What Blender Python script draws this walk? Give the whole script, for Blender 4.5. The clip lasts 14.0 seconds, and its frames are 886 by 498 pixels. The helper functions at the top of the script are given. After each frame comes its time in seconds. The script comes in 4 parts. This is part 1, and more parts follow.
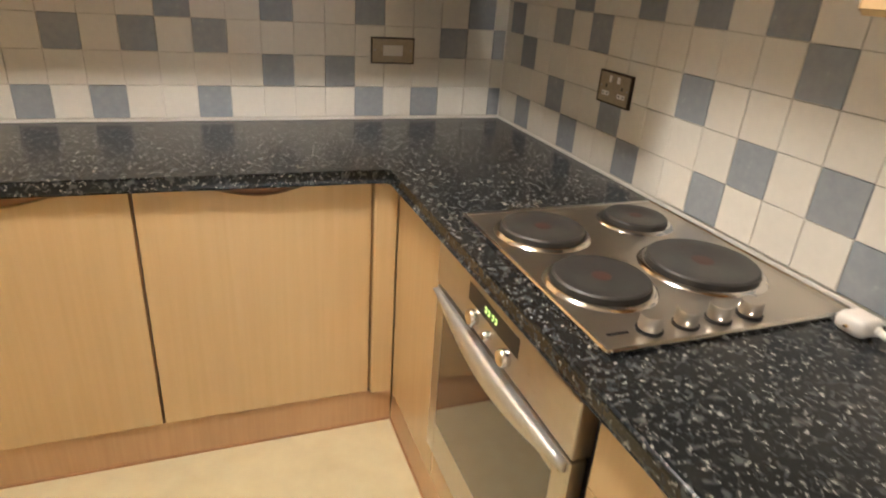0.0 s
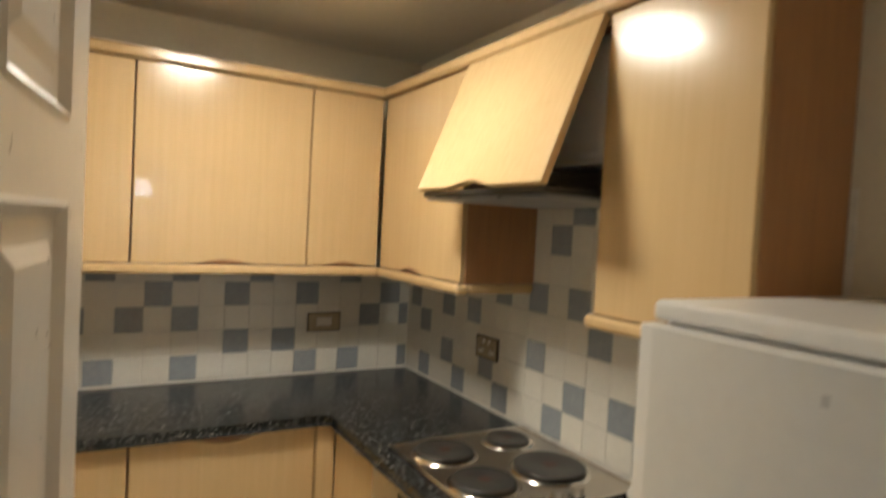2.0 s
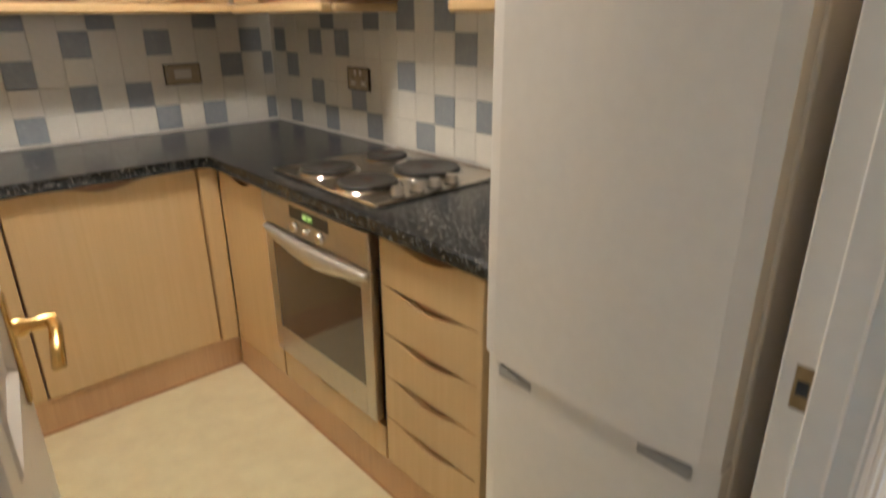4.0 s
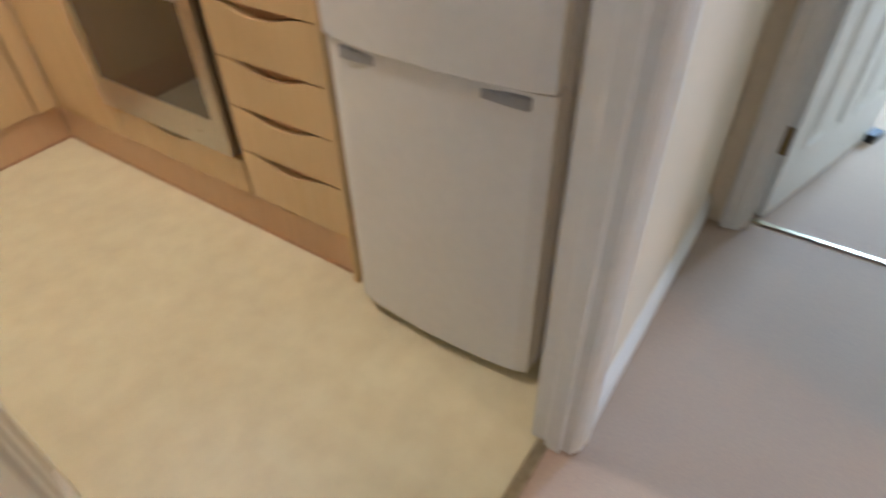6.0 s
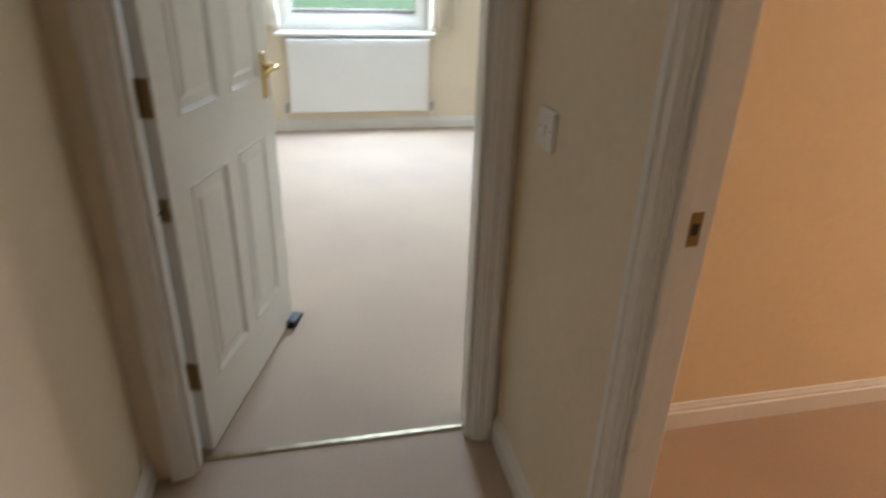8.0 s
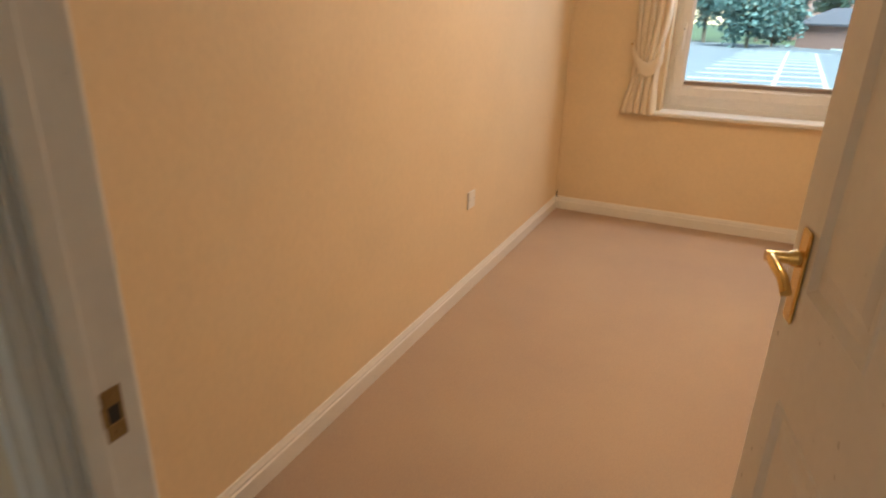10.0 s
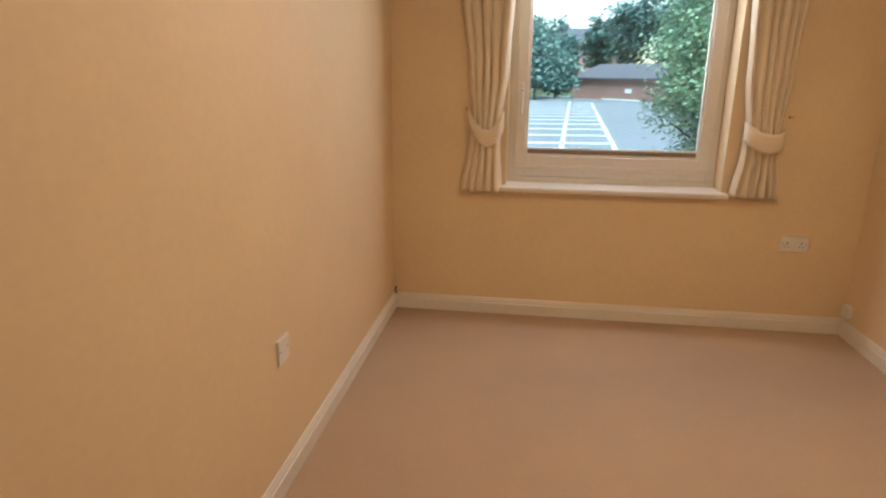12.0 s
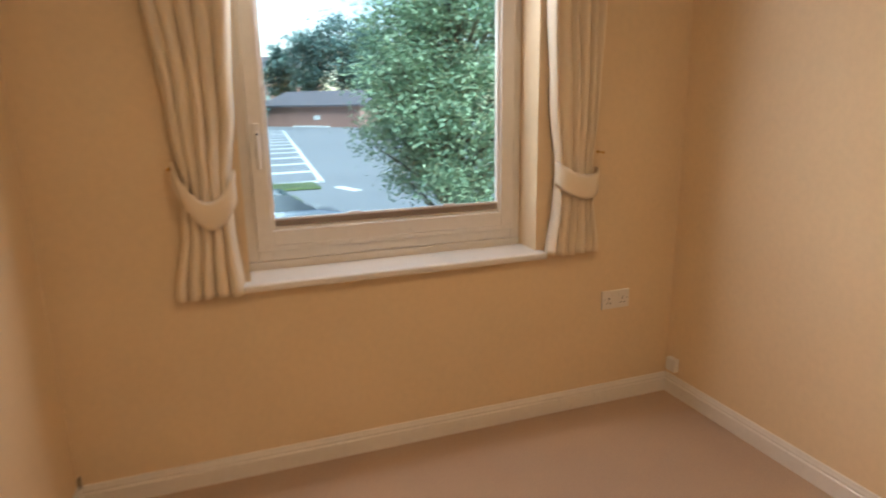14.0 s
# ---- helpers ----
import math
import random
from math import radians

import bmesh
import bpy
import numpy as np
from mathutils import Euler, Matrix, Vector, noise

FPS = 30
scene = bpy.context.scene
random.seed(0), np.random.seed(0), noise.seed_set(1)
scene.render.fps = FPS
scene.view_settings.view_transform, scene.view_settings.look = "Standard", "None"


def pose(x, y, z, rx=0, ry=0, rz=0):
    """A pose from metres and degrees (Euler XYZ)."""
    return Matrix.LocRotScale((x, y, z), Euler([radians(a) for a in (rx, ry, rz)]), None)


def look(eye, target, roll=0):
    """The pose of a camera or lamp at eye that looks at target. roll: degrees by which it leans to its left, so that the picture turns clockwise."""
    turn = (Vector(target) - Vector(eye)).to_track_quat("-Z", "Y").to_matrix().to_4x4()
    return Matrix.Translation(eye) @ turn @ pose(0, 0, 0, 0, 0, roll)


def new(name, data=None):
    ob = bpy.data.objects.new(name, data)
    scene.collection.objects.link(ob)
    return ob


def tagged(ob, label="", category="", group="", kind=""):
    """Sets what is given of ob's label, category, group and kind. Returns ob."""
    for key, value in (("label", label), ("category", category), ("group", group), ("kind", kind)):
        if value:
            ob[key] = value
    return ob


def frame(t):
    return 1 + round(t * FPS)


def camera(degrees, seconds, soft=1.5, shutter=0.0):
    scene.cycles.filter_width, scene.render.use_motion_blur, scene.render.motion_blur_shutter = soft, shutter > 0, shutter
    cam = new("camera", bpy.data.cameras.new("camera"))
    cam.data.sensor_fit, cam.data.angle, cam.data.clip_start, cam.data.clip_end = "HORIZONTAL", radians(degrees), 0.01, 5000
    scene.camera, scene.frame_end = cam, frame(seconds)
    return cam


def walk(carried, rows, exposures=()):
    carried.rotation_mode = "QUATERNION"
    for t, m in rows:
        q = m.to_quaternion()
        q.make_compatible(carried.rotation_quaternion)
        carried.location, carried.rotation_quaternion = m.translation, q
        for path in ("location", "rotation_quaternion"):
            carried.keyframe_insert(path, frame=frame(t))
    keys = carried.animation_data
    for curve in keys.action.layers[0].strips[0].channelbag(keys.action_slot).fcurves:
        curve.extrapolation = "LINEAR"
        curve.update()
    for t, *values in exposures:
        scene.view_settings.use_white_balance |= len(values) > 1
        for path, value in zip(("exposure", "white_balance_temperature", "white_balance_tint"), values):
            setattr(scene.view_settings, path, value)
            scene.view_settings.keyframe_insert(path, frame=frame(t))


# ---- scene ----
cam = camera(72.2, 14.0, soft=2.0, shutter=0.5)

PATH = [
    (0, (-1.063, -2.184, 1.408), (-0.39, -0.488, 0.589), 4.2),
    (0.5, (-1.118, -2.34, 1.438), (-0.451, -0.625, 0.656), 2.4),
    (1, (-1.237, -2.502, 1.5), (-0.516, -0.721, 0.946), 2.0),
    (1.5, (-1.359, -2.638, 1.55), (-0.489, -0.867, 1.222), 2.5),
    (2, (-1.379, -2.741, 1.622), (-0.391, -1.003, 1.553), 3.1),
    (2.2, (-1.37, -2.788, 1.653), (-0.341, -1.073, 1.656), 3.0),
    (4.3, (-1.467, -2.843, 1.341), (-0.232, -1.525, 0.481), 0.2),
    (4.5, (-1.482, -2.838, 1.311), (-0.265, -1.562, 0.367), 0.5),
    (5, (-1.507, -2.834, 1.242), (-0.357, -1.664, 0.098), 0.7),
    (5.5, (-1.505, -2.851, 1.22), (-0.372, -1.782, -0.034), 0.1),
    (6, (-1.467, -2.918, 1.206), (-0.238, -2.067, -0.122), -1.5),
    (6.5, (-1.415, -3.045, 1.206), (0.011, -2.595, -0.122), 0.8),
    (7, (-1.348, -3.178, 1.248), (0.209, -3.088, -0.005), 0.8),
    (7.5, (-1.279, -3.223, 1.297), (0.436, -3.381, 0.281), 1.0),
    (8, (-1.209, -3.254, 1.348), (0.559, -3.65, 0.501), 1.7),
    (8.5, (-1.091, -3.271, 1.364), (0.441, -4.26, 0.545), 1.0),
    (9, (-1.043, -3.287, 1.368), (0.116, -4.7, 0.556), 0.1),
    (9.2, (-1.023, -3.315, 1.359), (0.018, -4.816, 0.547), 0.9),
    (11.3, (-0.756, -4.035, 1.379), (-0.249, -5.865, 0.751), -0.2),
    (11.5, (-0.707, -4.146, 1.397), (-0.285, -5.997, 0.767), 0.4),
    (12, (-0.628, -4.442, 1.378), (-0.361, -6.346, 0.827), 0.6),
    (12.5, (-0.576, -4.716, 1.373), (-0.516, -6.648, 0.859), 1.4),
    (13, (-0.499, -5.039, 1.427), (-0.768, -6.958, 0.932), -0.3),
    (13.5, (-0.441, -5.33, 1.4), (-0.862, -7.223, 0.912), -0.5),
    (14, (-0.443, -5.642, 1.405), (-1.099, -7.471, 0.933), -1.0),
]
walk(cam, [(t, look(eye, target, roll)) for t, eye, target, roll in PATH],
     [(0.0, 2.8, 5750, 15), (1.2, 2.7, 5700, 14), (2.2, 1.92, 5900, 8), (4.3, 2.4, 5700, 14), (5.0, 2.45, 5600, 15), (5.7, 2.38, 5500, 18), (6.5, 2.25, 5500, 18),
      (7.5, 1.88, 6250, 24), (8.3, 1.5, 6800, 24), (9.0, 1.62, 6500, 16), (11.3, 1.3, 6500, 17), (12.5, 1.15, 6500, 17), (13.5, 1.08, 6500, 19), (14.0, 1.08, 6500, 19)])

# ---- world, sun, lamps ----
world = bpy.data.worlds.new("world")
scene.world = world
world.use_nodes = True
wn = world.node_tree
sky = wn.nodes.new("ShaderNodeTexSky")
sky.sky_type, sky.sun_disc = "NISHITA", False
sky.sun_elevation, sky.sun_rotation = radians(35), radians(140)
sky.air_density, sky.dust_density = 1.0, 1.0
wn.links.new(sky.outputs[0], wn.nodes["Background"].inputs[0])
wn.nodes["Background"].inputs[1].default_value = 0.15


def lamp(name, kind, m, power, colour, **more):
    data = bpy.data.lights.new(name, kind)
    data.energy, data.color = power, colour
    ob = new(name, data)
    ob.matrix_world = m
    for key, value in more.items():
        if key == "size":
            data.size = value
        elif key == "size_y":
            data.shape, data.size_y = "RECTANGLE", value
        elif key == "disk":
            data.shape, data.size = "DISK", value
        elif key == "angle":
            data.angle = value
    return ob


lamp("sun", "SUN", pose(0, 0, 0, 50, 0, 200), 5.0, (0.92, 0.98, 1.0), angle=radians(15))
# the sky's light in the upper part of each window opening
lamp("sky_bedroom", "AREA", look((-1.08, -8.0, 1.97), (-0.85, -5.2, 0.5)), 4.6, (0.88, 0.94, 1.0), size=0.75, size_y=0.28)
lamp("sky_living", "AREA", look((4.2, -3.96, 1.75), (0.6, -3.3, 0.9)), 55, (0.49, 0.75, 1.0), size=0.64, size_y=0.6)
# ceiling lights of the kitchen and the bedroom
lamp("kitchen_light", "AREA", pose(-1.02, -1.17, 2.345), 4.2, (1.0, 0.88, 0.69), disk=0.26)
lamp("bedroom_light", "AREA", pose(-1.15, -5.9, 2.345), 6.7, (1.0, 0.73, 0.42), disk=0.2)


# ---- materials ----
def shader(name, colour, rough=0.5, metal=0.0, vary=0.06, grain=40.0, bump=0.0, bump_scale=200.0, stretch=(1, 1, 1), second=None, coat=0.0, spec=0.5, cloud=3.0):
    """A surface with fine grain, broad variation and relief, in object coordinates of real size."""
    m = bpy.data.materials.new(name)
    m.use_nodes = True
    n, l = m.node_tree.nodes, m.node_tree.links
    b = n["Principled BSDF"]
    b.inputs["Metallic"].default_value = metal
    b.inputs["Coat Weight"].default_value = coat
    b.inputs["Specular IOR Level"].default_value = spec
    geo = n.new("ShaderNodeNewGeometry")
    mp = n.new("ShaderNodeMapping")
    mp.inputs["Scale"].default_value = stretch
    l.new(geo.outputs["Position"], mp.inputs[0])
    fine = n.new("ShaderNodeTexNoise")
    fine.inputs["Scale"].default_value, fine.inputs["Detail"].default_value = grain, 5
    l.new(mp.outputs[0], fine.inputs["Vector"])
    broad = n.new("ShaderNodeTexNoise")
    broad.inputs["Scale"].default_value, broad.inputs["Detail"].default_value = cloud, 3
    l.new(geo.outputs["Position"], broad.inputs["Vector"])
    add = n.new("ShaderNodeMath")
    l.new(fine.outputs[0], add.inputs[0])
    l.new(broad.outputs[0], add.inputs[1])
    half = n.new("ShaderNodeMath")
    half.operation = "MULTIPLY"
    half.inputs[1].default_value = 0.5
    l.new(add.outputs[0], half.inputs[0])
    ramp = n.new("ShaderNodeValToRGB")
    c = Vector(colour)
    d = Vector(second) if second else c * (1 - 3 * vary)
    ramp.color_ramp.elements[0].position, ramp.color_ramp.elements[1].position = 0.36, 0.62
    ramp.color_ramp.elements[0].color = (*d, 1)
    ramp.color_ramp.elements[1].color = (*c, 1)
    l.new(half.outputs[0], ramp.inputs[0])
    l.new(ramp.outputs[0], b.inputs["Base Color"])
    rr = n.new("ShaderNodeMapRange")
    rr.inputs["To Min"].default_value, rr.inputs["To Max"].default_value = max(0.02, rough - 0.06), rough + 0.06
    l.new(fine.outputs[0], rr.inputs[0])
    l.new(rr.outputs[0], b.inputs["Roughness"])
    if bump:
        relief = n.new("ShaderNodeTexNoise")
        relief.inputs["Scale"].default_value, relief.inputs["Detail"].default_value = bump_scale, 4
        l.new(mp.outputs[0], relief.inputs["Vector"])
        bp = n.new("ShaderNodeBump")
        bp.inputs["Strength"].default_value, bp.inputs["Distance"].default_value = bump, 0.004
        l.new(relief.outputs[0], bp.inputs["Height"])
        l.new(bp.outputs[0], b.inputs["Normal"])
    return m


WALL = shader("cream_paint", (0.80, 0.63, 0.41), 0.65, vary=0.02, bump=0.12, bump_scale=260)
HALLW = shader("pale_cream_paint", (0.80, 0.675, 0.50), 0.6, vary=0.02, bump=0.12, bump_scale=260)
CEIL = shader("ceiling_paint", (0.72, 0.70, 0.64), 0.8, vary=0.02, bump=0.15, bump_scale=180)
KWALL = shader("kitchen_wall_paint", (0.74, 0.68, 0.54), 0.6, vary=0.02, bump=0.1, bump_scale=260)
GLOSS = shader("white_gloss_paint", (0.80, 0.76, 0.70), 0.3, vary=0.02, bump=0.04, bump_scale=90)
CARPET = shader("beige_carpet", (0.60, 0.445, 0.315), 0.95, vary=0.05, grain=260, bump=0.9, bump_scale=420, cloud=1.6, spec=0.1, second=(0.51, 0.375, 0.285))
VINYL = shader("cream_vinyl", (0.73, 0.65, 0.41), 0.42, vary=0.05, grain=14, bump=0.08, bump_scale=120, cloud=2.0, second=(0.65, 0.56, 0.34))
WOOD = shader("beech_laminate", (0.68, 0.485, 0.25), 0.22, grain=22, stretch=(3.0, 3.0, 0.10), second=(0.63, 0.44, 0.215), coat=0.3, cloud=2)
WOODE = shader("beech_edge", (0.62, 0.40, 0.21), 0.35, grain=26, stretch=(3, 3, 0.14), second=(0.54, 0.33, 0.17))
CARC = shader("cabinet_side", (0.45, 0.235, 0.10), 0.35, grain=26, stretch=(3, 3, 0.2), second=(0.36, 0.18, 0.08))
WHITET = shader("white_tile", (0.76, 0.73, 0.66), 0.22, vary=0.02, grain=60, bump=0.05, bump_scale=30)
BLUET = shader("blue_grey_tile", (0.33, 0.355, 0.38), 0.25, grain=55, second=(0.27, 0.295, 0.325), bump=0.05, bump_scale=30)
GROUT = shader("grout", (0.80, 0.77, 0.70), 0.8, vary=0.05)
STEEL = shader("brushed_steel", (0.60, 0.56, 0.50), 0.3, metal=1.0, grain=60, stretch=(20, 0.6, 1), vary=0.03)
SATIN = shader("satin_aluminium", (0.74, 0.72, 0.68), 0.42, metal=0.85, vary=0.03, grain=60)
CHROME = shader("polished_steel", (0.75, 0.72, 0.67), 0.14, metal=1.0, vary=0.02)
PLATE = shader("cast_iron_plate", (0.045, 0.042, 0.037), 0.42, grain=120, bump=0.2, bump_scale=300)
RED = shader("red_dot", (0.085, 0.04, 0.028), 0.5)
BLACK = shader("black_plastic", (0.02, 0.02, 0.02), 0.35)
DARK = shader("dark_gap", (0.05, 0.035, 0.025), 0.8)
OVENGL = shader("oven_glass", (0.035, 0.028, 0.024), 0.06, spec=0.8, coat=0.6)
APPL = shader("white_appliance", (0.80, 0.78, 0.75), 0.32, vary=0.015, bump=0.05, bump_scale=500)
GREYP = shader("grey_recess", (0.38, 0.38, 0.39), 0.45)
BRASS = shader("brass", (0.80, 0.55, 0.20), 0.22, metal=1.0, vary=0.08, grain=80)
STRIPM = shader("worn_brass_strip", (0.62, 0.52, 0.34), 0.3, metal=0.9, vary=0.15, grain=30)
BRONZE = shader("worn_brass_plate", (0.36, 0.24, 0.11), 0.38, metal=0.8, vary=0.12, grain=90)
AGED = shader("aged_satin_plate", (0.40, 0.33, 0.23), 0.38, metal=0.7, vary=0.08, grain=90)
WPLAST = shader("white_plastic", (0.80, 0.77, 0.72), 0.35, vary=0.01)
CLOTH = shader("cream_curtain_cloth", (0.92, 0.80, 0.62), 0.9, vary=0.03, grain=300, bump=0.05, bump_scale=300, spec=0.1)
BADGE = shader("pale_silver_badge", (0.62, 0.60, 0.58), 0.3, metal=0.3, vary=0.02)
RADW = shader("radiator_enamel", (0.82, 0.80, 0.76), 0.35, vary=0.01)
RUBBER = shader("dark_rubber", (0.02, 0.017, 0.015), 0.7)
VENT = shader("brown_vent_strip", (0.27, 0.21, 0.17), 0.5)
ASPH = shader("asphalt", (0.20, 0.21, 0.215), 0.85, grain=30, bump=0.3, bump_scale=20, cloud=0.2, second=(0.16, 0.17, 0.175))
PAINTL = shader("road_paint", (0.75, 0.75, 0.72), 0.6, vary=0.08)
GRASS = shader("grass", (0.09, 0.13, 0.04), 0.9, grain=4, cloud=0.3, second=(0.05, 0.08, 0.025))
BRICK = shader("far_brick", (0.36, 0.20, 0.16), 0.85, grain=8, second=(0.28, 0.15, 0.12))
SLATE = shader("slate_roof", (0.13, 0.12, 0.13), 0.7, grain=6, second=(0.09, 0.085, 0.095))
BARK = shader("bark", (0.12, 0.09, 0.06), 0.9, grain=20, bump=0.6, bump_scale=30)
# car window glass; its grey base colour stands for reflected sky
CARGL = shader("car_glass_sky_grey", (0.22, 0.25, 0.27), 0.06, vary=0.02, coat=0.8)
CARP = shader("white_car_paint", (0.75, 0.77, 0.78), 0.2, vary=0.01, coat=0.8)


def leaf_mat(name, a, b, clump):
    """Leaves that differ one from another and, more slowly, from clump to clump; some light goes through."""
    m = bpy.data.materials.new(name)
    m.use_nodes = True
    n, l = m.node_tree.nodes, m.node_tree.links
    geo = n.new("ShaderNodeNewGeometry")
    cloud = n.new("ShaderNodeTexNoise")
    cloud.inputs["Scale"].default_value, cloud.inputs["Detail"].default_value = clump, 3
    l.new(geo.outputs["Position"], cloud.inputs["Vector"])
    mix = n.new("ShaderNodeMix")
    mix.inputs["Factor"].default_value = 0.65
    l.new(geo.outputs["Random Per Island"], mix.inputs["A"])
    l.new(cloud.outputs[0], mix.inputs["B"])
    ramp = n.new("ShaderNodeValToRGB")
    ramp.color_ramp.elements[0].position, ramp.color_ramp.elements[1].position = 0.28, 0.68
    ramp.color_ramp.elements[0].color, ramp.color_ramp.elements[1].color = (*a, 1), (*b, 1)
    l.new(mix.outputs["Result"], ramp.inputs[0])
    p = n["Principled BSDF"]
    l.new(ramp.outputs[0], p.inputs["Base Color"])
    p.inputs["Roughness"].default_value = 0.6
    t = n.new("ShaderNodeBsdfTranslucent")
    l.new(ramp.outputs[0], t.inputs["Color"])
    x = n.new("ShaderNodeMixShader")
    x.inputs[0].default_value = 0.3
    l.new(p.outputs[0], x.inputs[1])
    l.new(t.outputs[0], x.inputs[2])
    l.new(x.outputs[0], n["Material Output"].inputs["Surface"])
    return m


LEAF = leaf_mat("leaf_green", (0.14, 0.25, 0.16), (0.36, 0.48, 0.29), 1.6)
# blue haze of the distance is mixed into these paler leaf colours
LEAF2 = leaf_mat("far_leaf_haze_green", (0.08, 0.17, 0.16), (0.19, 0.30, 0.26), 0.25)


def worktop_mat():
    m = bpy.data.materials.new("black_granite_laminate")
    m.use_nodes = True
    n, l = m.node_tree.nodes, m.node_tree.links
    b = n["Principled BSDF"]
    geo = n.new("ShaderNodeNewGeometry")
    mix = None
    for scale, lo, hi, colour in ((70, 0.605, 0.70, (0.085, 0.088, 0.085)), (120, 0.68, 0.74, (0.34, 0.33, 0.30))):
        t = n.new("ShaderNodeTexNoise")
        t.inputs["Scale"].default_value, t.inputs["Detail"].default_value, t.inputs["Distortion"].default_value = scale, 2, 0.6
        l.new(geo.outputs["Position"], t.inputs["Vector"])
        r = n.new("ShaderNodeMapRange")
        r.inputs["From Min"].default_value, r.inputs["From Max"].default_value = lo - 0.06, hi - 0.04
        l.new(t.outputs[0], r.inputs[0])
        x = n.new("ShaderNodeMix")
        x.data_type = "RGBA"
        l.new(r.outputs[0], x.inputs["Factor"])
        if mix:
            l.new(mix.outputs["Result"], x.inputs["A"])
        else:
            x.inputs["A"].default_value = (0.013, 0.015, 0.016, 1)
        x.inputs["B"].default_value = (*colour, 1)
        mix = x
    l.new(mix.outputs["Result"], b.inputs["Base Color"])
    b.inputs["Roughness"].default_value = 0.25
    b.inputs["Specular IOR Level"].default_value = 0.45
    return m


TOP = worktop_mat()


def cloth_lets_light(m):
    """Thin cloth: part of the light goes through."""
    n, l = m.node_tree.nodes, m.node_tree.links
    b = n["Principled BSDF"]
    t = n.new("ShaderNodeBsdfTranslucent")
    t.inputs["Color"].default_value = (0.90, 0.78, 0.62, 1)
    x = n.new("ShaderNodeMixShader")
    x.inputs[0].default_value = 0.1
    l.new(b.outputs[0], x.inputs[1])
    l.new(t.outputs[0], x.inputs[2])
    l.new(x.outputs[0], n["Material Output"].inputs["Surface"])


cloth_lets_light(CLOTH)


def glass_mat(name, colour, rough):
    m = bpy.data.materials.new(name)
    m.use_nodes = True
    b = m.node_tree.nodes["Principled BSDF"]
    b.inputs["Transmission Weight"].default_value, b.inputs["Roughness"].default_value, b.inputs["IOR"].default_value = 1.0, rough, 1.45
    b.inputs["Base Color"].default_value = (*colour, 1)
    return m


# pane tint that puts the cool cast of the outdoor light into the colour
GLASS = glass_mat("cool_cast_glass", (0.72, 0.97, 1.0), 0.0)


def glow(name, colour, power):
    m = bpy.data.materials.new(name)
    m.use_nodes = True
    b = m.node_tree.nodes["Principled BSDF"]
    b.inputs["Emission Color"].default_value, b.inputs["Emission Strength"].default_value = (*colour, 1), power
    b.inputs["Base Color"].default_value = (0.8, 0.8, 0.78, 1)
    return m


LAMPGLOW = glow("lit_diffuser", (1.0, 0.86, 0.64), 5.5)
WARMGLOW = glow("lit_warm_diffuser", (1.0, 0.72, 0.43), 3.2)
CLOCK = glow("green_digits", (0.45, 0.8, 0.1), 0.25)


# ---- mesh helpers ----
def mesh_ob(name, bm, mat, smooth=False):
    me = bpy.data.meshes.new(name)
    bmesh.ops.recalc_face_normals(bm, faces=bm.faces)
    bm.to_mesh(me)
    bm.free()
    me.materials.append(mat)
    if smooth:
        for p in me.polygons:
            p.use_smooth = True
    return new(name, me)


def under(ob, parent):
    """Make ob a part of parent, keeping its place."""
    bpy_inverse = parent.matrix_basis.inverted()
    up = parent.parent
    while up:
        bpy_inverse = bpy_inverse @ up.matrix_basis.inverted()
        up = up.parent
    ob.parent = parent
    ob.matrix_basis = bpy_inverse @ ob.matrix_basis
    return ob


def add_box(bm, x0, x1, y0, y1, z0, z1, bevel=0.0, seg=1):
    v = [bm.verts.new((x, y, z)) for x in (x0, x1) for y in (y0, y1) for z in (z0, z1)]
    f = [bm.faces.new([v[i] for i in q]) for q in ((0, 1, 3, 2), (4, 6, 7, 5), (0, 4, 5, 1), (2, 3, 7, 6), (0, 2, 6, 4), (1, 5, 7, 3))]
    if bevel:
        edges = list({e for face in f for e in face.edges})
        bmesh.ops.bevel(bm, geom=edges, offset=bevel, segments=seg, affect="EDGES", profile=0.5)


def box(name, x0, x1, y0, y1, z0, z1, mat, bevel=0.0, seg=1, parent=None, m=None):
    bm = bmesh.new()
    add_box(bm, x0, x1, y0, y1, z0, z1, bevel, seg)
    if m:
        bmesh.ops.transform(bm, matrix=m, verts=bm.verts)
    ob = mesh_ob(name, bm, mat)
    return under(ob, parent) if parent else ob


def boxes(name, rows, mat, bevel=0.0, parent=None, m=None):
    bm = bmesh.new()
    for r in rows:
        add_box(bm, *r, bevel)
    if m:
        bmesh.ops.transform(bm, matrix=m, verts=bm.verts)
    ob = mesh_ob(name, bm, mat)
    return under(ob, parent) if parent else ob


def lathe(name, profile, mat, m=None, seg=32, parent=None):
    """Rows of (radius, height) turned about the z axis."""
    bm = bmesh.new()
    rings = [[bm.verts.new((r * math.cos(a * math.tau / seg), r * math.sin(a * math.tau / seg), h)) for a in range(seg)] for r, h in profile]
    for a, b in zip(rings, rings[1:]):
        for i in range(seg):
            bm.faces.new((a[i], a[(i + 1) % seg], b[(i + 1) % seg], b[i]))
    bm.faces.new(rings[0][::-1])
    bm.faces.new(rings[-1])
    if m:
        bmesh.ops.transform(bm, matrix=m, verts=bm.verts)
    ob = mesh_ob(name, bm, mat, smooth=True)
    ob.data.set_sharp_from_angle(angle=radians(35))
    return under(ob, parent) if parent else ob


